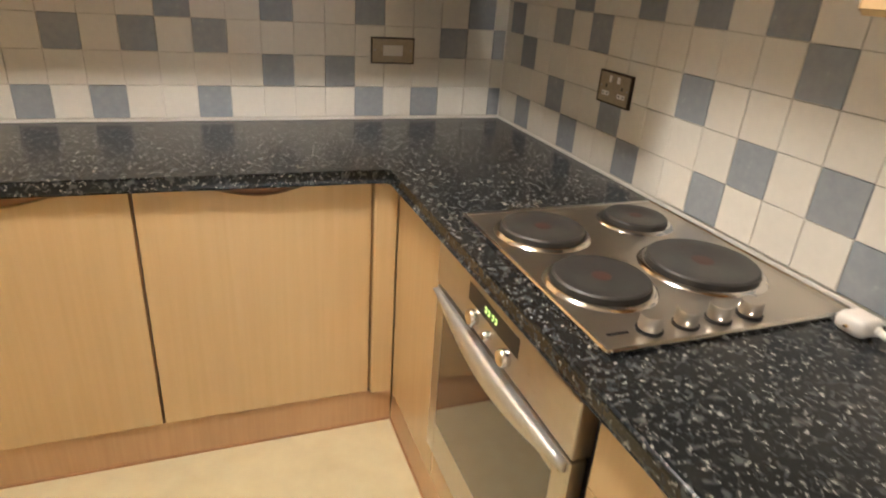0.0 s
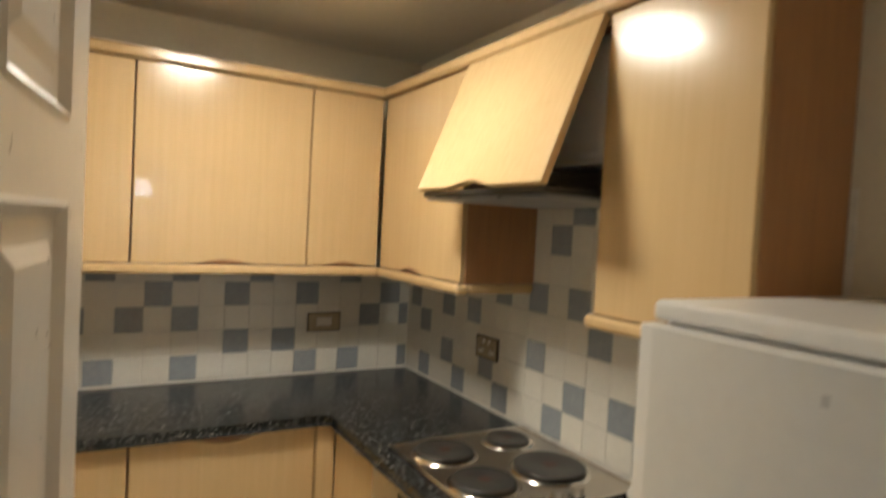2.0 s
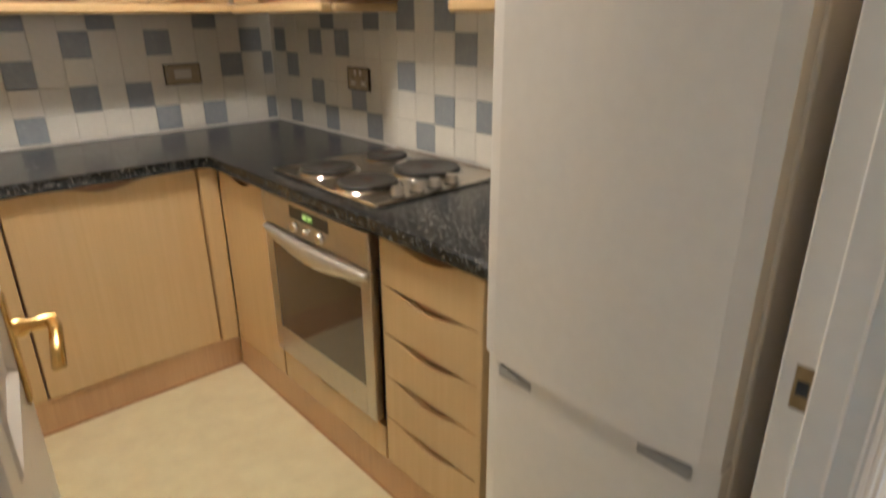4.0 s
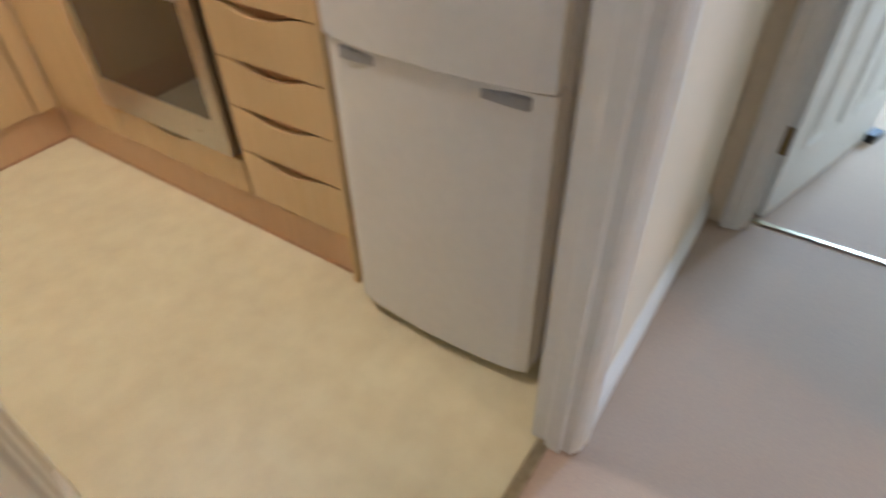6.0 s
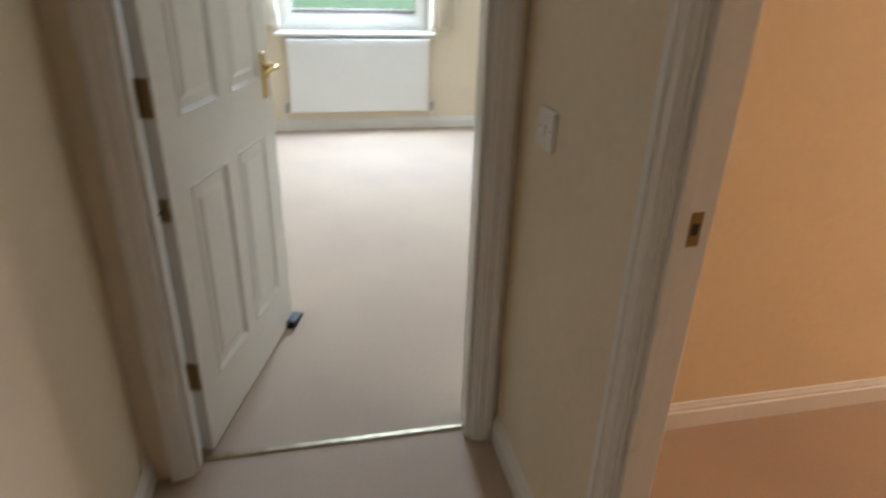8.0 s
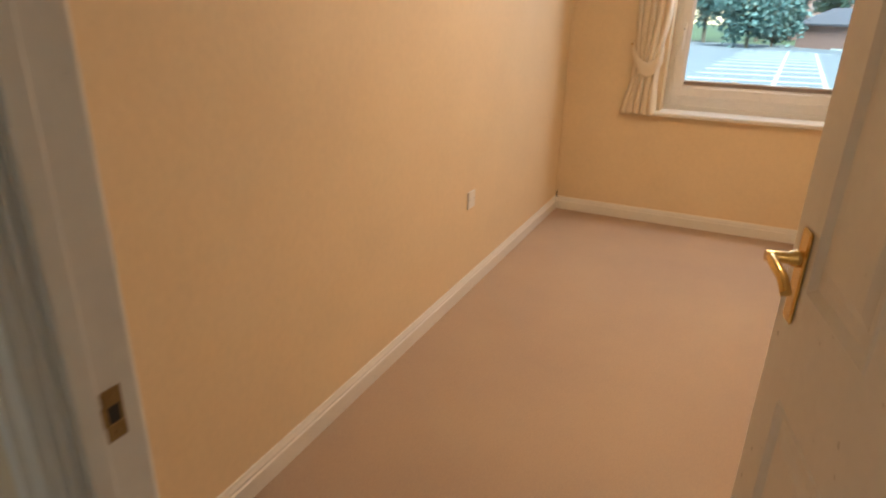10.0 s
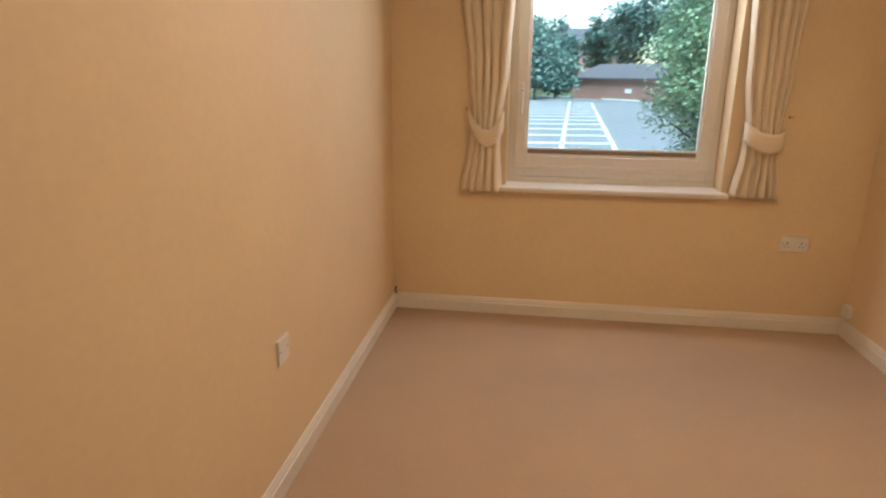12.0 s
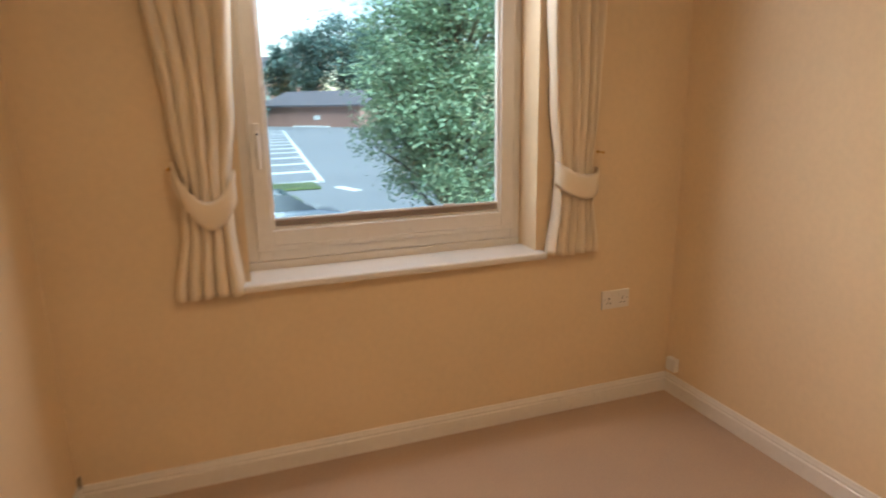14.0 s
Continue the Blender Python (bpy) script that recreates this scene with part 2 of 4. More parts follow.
def prism(name, outline, depth, mat, m=None, bevel=0.0, parent=None):
    """An outline in (u, v) drawn out along the third axis from 0 to depth."""
    bm = bmesh.new()
    lo = [bm.verts.new((u, v, 0)) for u, v in outline]
    hi = [bm.verts.new((u, v, depth)) for u, v in outline]
    bm.faces.new(lo[::-1])
    top = bm.faces.new(hi)
    n = len(lo)
    for i in range(n):
        bm.faces.new((lo[i], lo[(i + 1) % n], hi[(i + 1) % n], hi[i]))
    if bevel:
        bmesh.ops.bevel(bm, geom=list(top.edges), offset=bevel, segments=2, affect="EDGES", profile=0.5)
    if m:
        bmesh.ops.transform(bm, matrix=m, verts=bm.verts)
    ob = mesh_ob(name, bm, mat)
    return under(ob, parent) if parent else ob


def tube(name, points, radius, mat, parent=None, m=None):
    cu = bpy.data.curves.new(name, "CURVE")
    cu.dimensions, cu.bevel_depth, cu.bevel_resolution, cu.use_fill_caps = "3D", radius, 3, True
    s = cu.splines.new("POLY")
    s.points.add(len(points) - 1)
    for p, q in zip(s.points, points):
        w = m @ Vector(q) if m else Vector(q)
        p.co = (*w, 1)
    cu.materials.append(mat)
    ob = new(name, cu)
    return under(ob, parent) if parent else ob


def base(name, at, label, category, group="", rz=0.0):
    ob = new(name)
    ob.matrix_basis = pose(*at, 0, 0, rz)
    ob.empty_display_size = 0.1
    return tagged(ob, label, category, group)


def facing(u, n, at):
    """Local u across, v up, third axis out of the front."""
    u, n, v = Vector(u), Vector(n), Vector((0, 0, 1))
    m = Matrix((u, v, n)).transposed().to_4x4()
    m.translation = at
    return m


def on_back(x, y, z):
    return facing((1, 0, 0), (0, -1, 0), (x, y, z))


def on_right(x, y, z):
    return facing((0, -1, 0), (-1, 0, 0), (x, y, z))


def wall(name, x0, x1, y0, y1, z0, z1, mat, holes=(), label=""):
    """A wall with openings (a0, a1, z0, z1) along its longer side, in one mesh."""
    along_x = (x1 - x0) > (y1 - y0)
    a0, a1 = (x0, x1) if along_x else (y0, y1)
    rows, at = [], a0
    for h0, h1, b0, b1 in sorted(holes):
        rows.append((at, h0, z0, z1))
        if b0 > z0:
            rows.append((h0, h1, z0, b0))
        if b1 < z1:
            rows.append((h0, h1, b1, z1))
        at = h1
    rows.append((at, a1, z0, z1))
    ob = boxes(name, [(p, q, y0, y1, r, s) if along_x else (x0, x1, p, q, r, s) for p, q, r, s in rows], mat)
    return tagged(ob, label or "smooth painted plaster wall", "wall", kind="structure")


# ---- the setting ----
H = 2.43
def slab(name, x0, x1, y0, y1, z0, z1, mat, label, cat):
    return tagged(box(name, x0, x1, y0, y1, z0, z1, mat), label, cat, kind="structure")


KD0, KD1 = -1.53, -0.76      # kitchen doorway
BD0, BD1 = -1.25, -0.472     # bedroom doorway
LD0, LD1 = -3.675, -2.864    # living room doorway
DH = 2.02
slab("floor_kitchen", -2.3, 0.0, -2.684, 0.0, -0.1, 0.0, VINYL, "cream mottled vinyl floor of the kitchen", "floor")
slab("floor_hall", -2.7, 0.27, -3.82, -2.684, -0.1, 0.002, CARPET, "beige carpet of the hall", "carpet")
slab("floor_bedroom", -2.403, 0.153, -7.88, -3.82, -0.1, 0.002, CARPET, "pinkish beige carpet of the bedroom", "carpet")
slab("floor_living", 0.27, 4.2, -6.2, -1.2, -0.1, 0.002, CARPET, "pale beige carpet of the living room", "carpet")
slab("ceiling_kitchen", -2.3, 0.0, -2.657, 0.0, H, H + 0.1, CEIL, "white painted ceiling", "ceiling")
slab("ceiling_hall", -2.7, 0.21, -3.757, -2.745, H, H + 0.1, CEIL, "white painted ceiling", "ceiling")
slab("ceiling_bedroom", -2.403, 0.153, -7.88, -3.828, H, H + 0.1, CEIL, "white painted ceiling", "ceiling")
slab("ceiling_living", 0.33, 4.2, -6.2, -1.2, H, H + 0.1, CEIL, "white painted ceiling", "ceiling")
KN = wall("wall_kitchen_back", -2.3, 0.0, 0.0, 0.12, -0.1, H + 0.1, KWALL, label="cream wall with white and blue tiles")
KE = wall("wall_kitchen_side", 0.0, 0.12, -2.657, 0.12, -0.1, H + 0.1, KWALL, label="cream wall with white and blue tiles")
wall("wall_kitchen_left", -2.42, -2.3, -2.657, 0.12, -0.1, H + 0.1, KWALL)
wall("wall_hall_north", -2.7, 0.21, -2.745, -2.657, -0.1, H + 0.1, HALLW, [(KD0 - 0.03, KD1 + 0.03, -0.1, DH + 0.03)])
wall("wall_hall_south", -2.7, 0.153, -3.828, -3.757, -0.1, H + 0.1, HALLW, [(BD0 - 0.03, BD1 + 0.03, -0.1, DH + 0.03)])
wall("wall_hall_west", -2.82, -2.7, -3.828, -2.657, -0.1, H + 0.1, WALL)
wall("wall_living_west", 0.21, 0.33, -6.2, -1.2, -0.1, H + 0.1, HALLW, [(LD0 - 0.03, LD1 + 0.03, -0.1, DH + 0.03)])
wall("wall_living_east", 4.2, 4.45, -6.2, -1.2, -0.1, H + 0.1, HALLW, [(-4.30, -3.04, 0.80, 2.1)])
wall("wall_living_north", 0.21, 4.45, -1.2, -1.08, -0.1, H + 0.1, HALLW)
wall("wall_living_south", 0.33, 4.45, -6.32, -6.2, -0.1, H + 0.1, HALLW)
wall("wall_bedroom_east", 0.153, 0.21, -8.12, -3.757, -0.1, H + 0.1, WALL)
wall("wall_bedroom_west", -2.52, -2.403, -8.12, -3.828, -0.1, H + 0.1, WALL)
WIN = (-1.665, -0.50, 0.762, 2.1)
wall("wall_bedroom_window", -2.403, 0.153, -8.12, -7.88, -0.1, H + 0.1, WALL, [WIN])


def board(p, q, n):
    """Skirting board with its moulded top, running from p to q on a wall with normal n."""
    P, Q, N = Vector((*p, 0.002)), Vector((*q, 0.002)), Vector((*n, 0))
    bm = bmesh.new()
    prof = ((0, 0), (0.016, 0), (0.016, 0.062), (0.011, 0.067), (0.012, 0.075), (0.008, 0.083), (0.005, 0.092), (0, 0.094))
    a = [bm.verts.new(P + N * d + Vector((0, 0, h))) for d, h in prof]
    b = [bm.verts.new(Q + N * d + Vector((0, 0, h))) for d, h in prof]
    k = len(prof)
    for i in range(k):
        bm.faces.new((a[i], a[(i + 1) % k], b[(i + 1) % k], b[i]))
    bm.faces.new(a)
    bm.faces.new(b[::-1])
    return tagged(mesh_ob("baseboard", bm, GLOSS), "white gloss moulded skirting board", "skirting", kind="structure")


ARW = 0.062
board((KD1 + ARW + 0.01, -2.745), (0.21, -2.745), (0, -1))
board((-2.7, -2.745), (KD0 - ARW - 0.01, -2.745), (0, -1))
board((BD1 + ARW + 0.01, -3.757), (0.21, -3.757), (0, 1))
board((-2.7, -3.757), (BD0 - ARW - 0.01, -3.757), (0, 1))
board((0.153, -3.828), (0.153, -7.88), (-1, 0))
board((-2.403, -7.88), (0.153, -7.88), (0, 1))
board((-2.403, -3.828), (-2.403, -7.88), (1, 0))
board((BD1 + ARW + 0.01, -3.828), (0.153, -3.828), (0, -1))
board((4.2, -6.2), (4.2, -1.2), (-1, 0))
board((0.33, -6.2), (4.2, -6.2), (0, 1))
board((0.33, -1.2), (4.2, -1.2), (0, -1))


def door_frame(name, a0, a1, f0, f1, along_x, stop, top=DH, sides=(0, 1)):
    """Lining, stops and moulded architraves of a doorway a0..a1 through a wall f0..f1."""
    def put(rows, part, bevel):
        rr = [(p, q, r, s, z0, z1) if along_x else (r, s, p, q, z0, z1) for p, q, r, s, z0, z1 in rows]
        return boxes(part, rr, GLOSS, bevel)
    e = 0.004
    lining = put([(a0 - 0.028, a0, f0 - e, f1 + e, 0, top), (a1, a1 + 0.028, f0 - e, f1 + e, 0, top), (a0 - 0.028, a1 + 0.028, f0 - e, f1 + e, top, top + 0.028)], name, 0.002)
    tagged(lining, "white gloss painted wooden door frame with moulded architrave", "door frame", kind="structure")
    s0, s1 = stop
    under(put([(a0, a0 + 0.012, s0, s1, 0, top), (a1 - 0.012, a1, s0, s1, 0, top), (a0, a1, s0, s1, top - 0.012, top)], "door_stop", 0.002), lining)
    for f, d in [((f0, -1), (f1, 1))[i] for i in sides]:
        for w0, w1, t in ((0.006, ARW, 0.012), (0.016, 0.050, 0.017), (0.040, ARW + 0.002, 0.021)):
            lo, hi = sorted((f + d * 0.0, f + d * t))
            rows = [(a0 - w1, a0 - w0, lo, hi, 0, top + w1), (a1 + w0, a1 + w1, lo, hi, 0, top + w1), (a0 - w1, a1 + w1, lo, hi, top + w0, top + w1)]
            under(put(rows, "architrave", 0.004), lining)
    return lining


FK = door_frame("door_frame_1", KD0, KD1, -2.745, -2.657, True, (-2.725, -2.69), sides=(0,))
FB = door_frame("door_frame_2", BD0, BD1, -3.828, -3.757, True, (-3.785, -3.762))
FL = door_frame("door_frame_3", LD0, LD1, 0.21, 0.33, False, (0.222, 0.262))
# brass threshold strips
bm = bmesh.new()
add_box(bm, 0.261, 0.281, LD0, LD1, 0.002, 0.008, 0.003)
tagged(mesh_ob("threshold_strip", bm, STRIPM), "worn brass threshold strip between two carpets", "threshold strip", kind="structure")
bm = bmesh.new()
add_box(bm, KD0, KD1, -2.70, -2.672, 0.001, 0.007, 0.003)
tagged(mesh_ob("threshold_strip", bm, STRIPM), "worn brass threshold strip between vinyl and carpet", "threshold strip", kind="structure")


bm = bmesh.new()
add_box(bm, BD0, BD1, -3.843, -3.829, 0.002, 0.005, 0.0012)
tagged(mesh_ob("threshold_strip", bm, STRIPM), "thin brass threshold strip between two carpets", "threshold strip", kind="structure")


def strike(frame_ob, m):
    """A brass strike plate with its latch hole; u across the jamb, v up."""
    m = m @ Matrix.Scale(0.8, 4)
    p = boxes("strike_plate", [(-0.013, 0.013, -0.035, -0.012, 0, 0.002), (-0.013, 0.013, 0.012, 0.035, 0, 0.002), (-0.013, -0.008, -0.012, 0.012, 0, 0.002), (0.008, 0.03, -0.014, 0.014, 0, 0.002)], BRONZE, 0.0008, m=m)
    tagged(p, "worn brass strike plate")
    under(p, frame_ob)
    under(box("latch_hole", -0.008, 0.008, -0.012, 0.012, 0, 0.0012, BLACK, m=m), frame_ob)
    for v in (-0.024, 0.024):
        under(lathe("screw", ((0.0035, 0), (0.0035, 0.0025), (0.002, 0.003)), BRONZE, m=m @ Matrix.Translation((0, v, 0)), seg=10), frame_ob)


strike(FK, facing((0, -1, 0), (-1, 0, 0), (KD1, -2.680, 1.0)))
strike(FB, facing((0, 1, 0), (-1, 0, 0), (BD1, -3.803, 1.0)))


# ---- panelled doors ----
def door(hinge, angle, hand, label, hinges=(0.22, 1.0, 1.72)):
    """A six-panel door leaf; it runs from the hinge along angle (degrees). hand: side (+1, -1) on which the knuckles are."""
    ob = base("door", (hinge[0], hinge[1], 0.008), label, "door", rz=angle)
    W, HH, T = 0.755, 1.985, 0.038
    us = (0, 0.105, 0.335, 0.42, 0.65, W)
    vs = (0, 0.20, 0.80, 0.98, 1.62, 1.70, 1.88, HH)
    bm = bmesh.new()
    for side in (0, 1):
        y = T / 2 if side else -T / 2
        grid = [[bm.verts.new((u, y, v)) for v in vs] for u in us]
        panels = []
        for i in range(5):
            for j in range(7):
                q = (grid[i][j], grid[i + 1][j], grid[i + 1][j + 1], grid[i][j + 1])
                f = bm.faces.new(q if not side else q[::-1])
                if i in (1, 3) and j in (1, 3, 5):
                    panels.append(f)
        bm.normal_update()
        for t, d in ((0.004, 0.003), (0.012, -0.010), (0.022, 0.0), (0.016, 0.006)):
            bmesh.ops.inset_individual(bm, faces=panels, thickness=t, depth=d, use_even_offset=True)
        if side:
            outer = [g for g in grid]
        else:
            inner = [g for g in grid]
    for i in range(5):
        bm.faces.new((inner[i][0], inner[i + 1][0], outer[i + 1][0], outer[i][0]))
        bm.faces.new((inner[i][7], inner[i + 1][7], outer[i + 1][7], outer[i][7]))
    for j in range(7):
        bm.faces.new((inner[0][j], inner[0][j + 1], outer[0][j + 1], outer[0][j]))
        bm.faces.new((inner[5][j], inner[5][j + 1], outer[5][j + 1], outer[5][j]))
    leaf = mesh_ob("leaf", bm, GLOSS)
    leaf.matrix_basis = ob.matrix_basis.copy()
    under(leaf, ob)
    M = ob.matrix_basis
    for s in (1, -1):
        face = M @ Matrix.Translation((0.695, s * T / 2, 0.99)) @ (pose(0, 0, 0, -90) if s > 0 else pose(0, 0, 0, 90))
        h = boxes("handle", [(-0.02, 0.02, -0.075, 0.075, 0, 0.006)], BRASS, 0.004, m=face)
        under(tagged(h, "polished brass lever handle"), ob)
        up = -1 if s > 0 else 1
        under(lathe("rose", ((0.013, 0), (0.013, 0.012), (0.009, 0.018), (0.009, 0.05)), BRASS, m=face @ Matrix.Translation((0, up * 0.028, 0.004)), seg=16), h)
        under(tube("lever", [(0.006, up * 0.028, 0.046), (-0.03, up * 0.03, 0.05), (-0.085, up * 0.026, 0.048), (-0.105, up * 0.012, 0.046)], 0.008, BRASS, m=face), h)
    for z in hinges:
        hg = boxes("hinge", [(-0.002, 0.0005, -0.014, 0.016, z, z + 0.09)], BRONZE, m=M)
        under(tagged(hg, "brass butt hinge"), ob)
        under(lathe("knuckle", ((0.006, 0), (0.006, 0.09)), BRONZE, m=M @ Matrix.Translation((-0.004, hand * (T / 2 + 0.004), z)), seg=12), hg)
    return ob


door((-1.512, -2.662), 82.5, 1, "white six-panel door standing open into the kitchen", (0.22, 1.72))
ld = door((0.302, -2.885), -17, 1, "white six-panel door standing open into the living room")
under(tagged(boxes("door_closer", [(-0.003, 0.0005, -0.012, 0.012, 0.74, 0.80)], BRONZE, m=ld.matrix_basis), "small dark brass concealed closer plate"), ld)
tube("closer_chain", [(-0.001, 0.0, 0.77), (-0.020, 0.004, 0.768)], 0.005, BLACK, parent=ld, m=ld.matrix_basis)
door((-1.232, -3.825), -79.5, -1, "white six-panel door standing open into the bedroom")
wm = pose(1.015, -3.115, 0.003, 90, 0, -17)
tagged(prism("door_wedge", ((-0.06, 0), (0.05, 0), (0.05, 0.012), (-0.06, 0.032)), 0.04, RUBBER, m=wm, bevel=0.003), "dark rubber door wedge on the carpet", "door wedge")


# ---- kitchen: base units, worktop ----
def scooped(w, h, c, sw, sd, top=True, n=18):
    """A panel outline with a shallow curved finger scoop in its top or bottom edge."""
    pts = []
    for i in range(n + 1):
        u = c - sw / 2 + sw * i / n
        k = 0.5 - 0.5 * math.cos(math.tau * i / n)
        pts.append((u, sd * k ** 0.8))
    if top:
        return [(0, 0), (w, 0), (w, h)] + [(u, h - d) for u, d in reversed(pts)] + [(0, h)]
    return [(0, h), (0, 0)] + [(u, d) for u, d in pts] + [(w, 0), (w, h)]


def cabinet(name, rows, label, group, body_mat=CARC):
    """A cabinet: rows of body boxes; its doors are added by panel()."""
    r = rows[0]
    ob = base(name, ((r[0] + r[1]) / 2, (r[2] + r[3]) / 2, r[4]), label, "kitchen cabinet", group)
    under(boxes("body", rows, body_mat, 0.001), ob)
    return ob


def panel(parent, m, outline, name="door", t=0.019, mat=None):
    return prism(name, outline, t, mat or WOOD, m=m, bevel=0.003, parent=parent)


GB = "base units under the worktop"
G = 0.0018
for x0, x1, c in ((-1.86, -1.277, 0.5), (-1.273, -0.655, 0.5)):
    c1 = cabinet("base_cabinet", [(x0, x1, -0.56, -0.02, 0.135, 0.868)], "beech laminate base cabinet with scooped door", GB)
    panel(c1, on_back(x0 + G, -0.562, 0.137), scooped(x1 - x0 - 2 * G, 0.727, (x1 - x0) * c, 0.30, 0.026))
c1 = cabinet("corner_post", [(-0.655, -0.60, -0.56, -0.50, 0.135, 0.868)], "beech laminate corner post between base units", GB)
box("post", -0.652, -0.5815, -0.5985, -0.562, 0.137, 0.864, WOOD, 0.004, parent=c1)
c1 = cabinet("base_cabinet", [(-0.56, -0.02, -0.996, -0.60, 0.135, 0.868)], "beech laminate corner base cabinet with scooped door", GB)
panel(c1, on_right(-0.562, -0.60, 0.137), scooped(0.394, 0.727, 0.20, 0.26, 0.034))
# housing panel below the oven
c1 = cabinet("oven_housing", [(-0.56, -0.02, -1.62, -0.999, 0.135, 0.255)], "beech panel under the built-in oven", GB)
panel(c1, on_right(-0.562, -1.001, 0.137), scooped(0.615, 0.118, 0.30, 0.26, 0.016), "front")
# drawer unit
c1 = cabinet("drawer_unit", [(-0.56, -0.02, -2.003, -1.624, 0.135, 0.868)], "beech laminate unit of five drawers with scooped fronts", GB)
zs = (0.137, 0.30, 0.44, 0.577, 0.722, 0.864)
for i, (a, b) in enumerate(zip(zs, zs[1:])):
    panel(c1, on_right(-0.562, -1.626, a + 0.001), scooped(0.374, b - a - 0.002, 0.187, 0.29, 0.026), "drawer_front")
c1 = base("end_panel", (-0.3, -2.02, 0), "beech laminate end panel beside the fridge freezer", "end panel")
box("panel", -0.60, -0.02, -2.028, -2.009, 0.0, 0.868, WOOD, 0.002, parent=c1)
# plinths
c1 = base("plinth", (-1.2, -0.55, 0), "beech laminate plinth under the base units", "plinth")
box("board", -1.86, -0.575, -0.572, -0.556, 0.003, 0.134, WOODE, 0.001, parent=c1)
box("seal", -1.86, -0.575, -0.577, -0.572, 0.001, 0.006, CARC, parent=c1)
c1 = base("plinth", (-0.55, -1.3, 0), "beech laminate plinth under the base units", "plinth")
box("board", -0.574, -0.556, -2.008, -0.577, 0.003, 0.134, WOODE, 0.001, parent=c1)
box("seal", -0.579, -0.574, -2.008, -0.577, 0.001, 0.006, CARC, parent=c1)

# worktop, an L with a rounded front edge
def worktop():
    bm = bmesh.new()
    z0, z1 = 0.870, 0.910
    outline = [(-1.86, -0.003), (-0.003, -0.003), (-0.003, -2.06), (-0.605, -2.06), (-0.605, -0.625), (-0.625, -0.605), (-1.86, -0.605)]
    lo = [bm.verts.new((x, y, z0)) for x, y in outline]
    hi = [bm.verts.new((x, y, z1)) for x, y in outline]
    bm.faces.new(lo)
    bm.faces.new(hi[::-1])
    n = len(lo)
    for i in range(n):
        bm.faces.new((lo[i], lo[(i + 1) % n], hi[(i + 1) % n], hi[i]))
    front = [e for e in bm.edges if all(v.co.x < -0.6 or v.co.y < -2 for v in e.verts) and abs(e.verts[0].co.z - e.verts[1].co.z) < 1e-5
             and not all(abs(v.co.y + 2.06) < 1e-4 for v in e.verts) and not all(abs(v.co.x + 1.86) < 1e-4 for v in e.verts)]
    bmesh.ops.bevel(bm, geom=front, offset=0.012, segments=4, affect="EDGES", profile=0.5)
    return mesh_ob("worktop", bm, TOP)


tagged(worktop(), "black speckled granite-effect L-shaped laminate worktop", "worktop")
bm = bmesh.new()
add_box(bm, -1.86, -0.012, -0.012, -0.0095, 0.911, 0.919, 0.001)
add_box(bm, -0.012, -0.0095, -2.06, -0.012, 0.911, 0.919, 0.001)
add_box(bm, -0.0135, -0.0095, -0.0135, -0.0095, 0.9195, 1.432, 0.001)
tagged(mesh_ob("sealant_bead", bm, WPLAST), "white sealant bead along the worktop", "sealant", kind="structure")

# ---- hob ----
hob = base("hob", (-0.29, -1.28, 0.91), "stainless steel electric hob with four solid plates", "hob")
bm = bmesh.new()
add_box(bm, -0.545, -0.030, -1.566, -0.996, 0.9105, 0.917, 0.003, 2)
top = max(bm.faces, key=lambda f: f.calc_center_median().z)
bmesh.ops.inset_individual(bm, faces=[top], thickness=0.012, depth=-0.003)
under(mesh_ob("steel_top", bm, STEEL), hob)
for x, y, r in ((-0.415, -1.125, 0.090), (-0.160, -1.105, 0.072), (-0.425, -1.365, 0.090), (-0.180, -1.350, 0.108)):
    m = Matrix.Translation((x, y, 0.914))
    ring = lathe("ring", ((r + 0.016, 0), (r + 0.012, 0.004), (r + 0.006, 0.0065), (r + 0.002, 0.006), (r + 0.001, 0.001)), CHROME, m=m, seg=48, parent=hob)
    pl = lathe("plate", ((r, 0), (r, 0.0155), (r - 0.004, 0.0185), (r * 0.62, 0.0180), (r * 0.6, 0.0172), (r * 0.3, 0.0172), (r * 0.28, 0.0165)), PLATE, m=m, seg=48, parent=hob)
    if r > 0.01:
        lathe("red_dot", ((r * 0.2, 0.0166), (r * 0.2, 0.0172)), RED, m=m, seg=20, parent=hob)
for x in (-0.438, -0.366, -0.298, -0.230):
    lathe("knob", ((0.0175, 0.004), (0.0195, 0.006), (0.0185, 0.027), (0.017, 0.0295), (0.002, 0.0297)), STEEL, m=Matrix.Translation((x, -1.525, 0.914)), seg=28, parent=hob)
boxes("lip", [(-0.549, -0.541, -1.570, -0.992, 0.9112, 0.9205), (-0.034, -0.026, -1.570, -0.992, 0.9112, 0.9205),
              (-0.5405, -0.0345, -1.570, -1.562, 0.9112, 0.9205), (-0.5405, -0.0345, -1.000, -0.992, 0.9112, 0.9205)], CHROME, 0.0025, parent=hob)
# black discs that paint the shadow round the foot of each knob
for x in (-0.438, -0.366, -0.298, -0.230):
    lathe("gasket", ((0.0225, 0), (0.0225, 0.0035), (0.018, 0.004)), BLACK, m=Matrix.Translation((x, -1.525, 0.9142)), seg=24, parent=hob)
box("badge", -0.515, -0.475, -1.525, -1.518, 0.9142, 0.9147, BLACK, parent=hob)

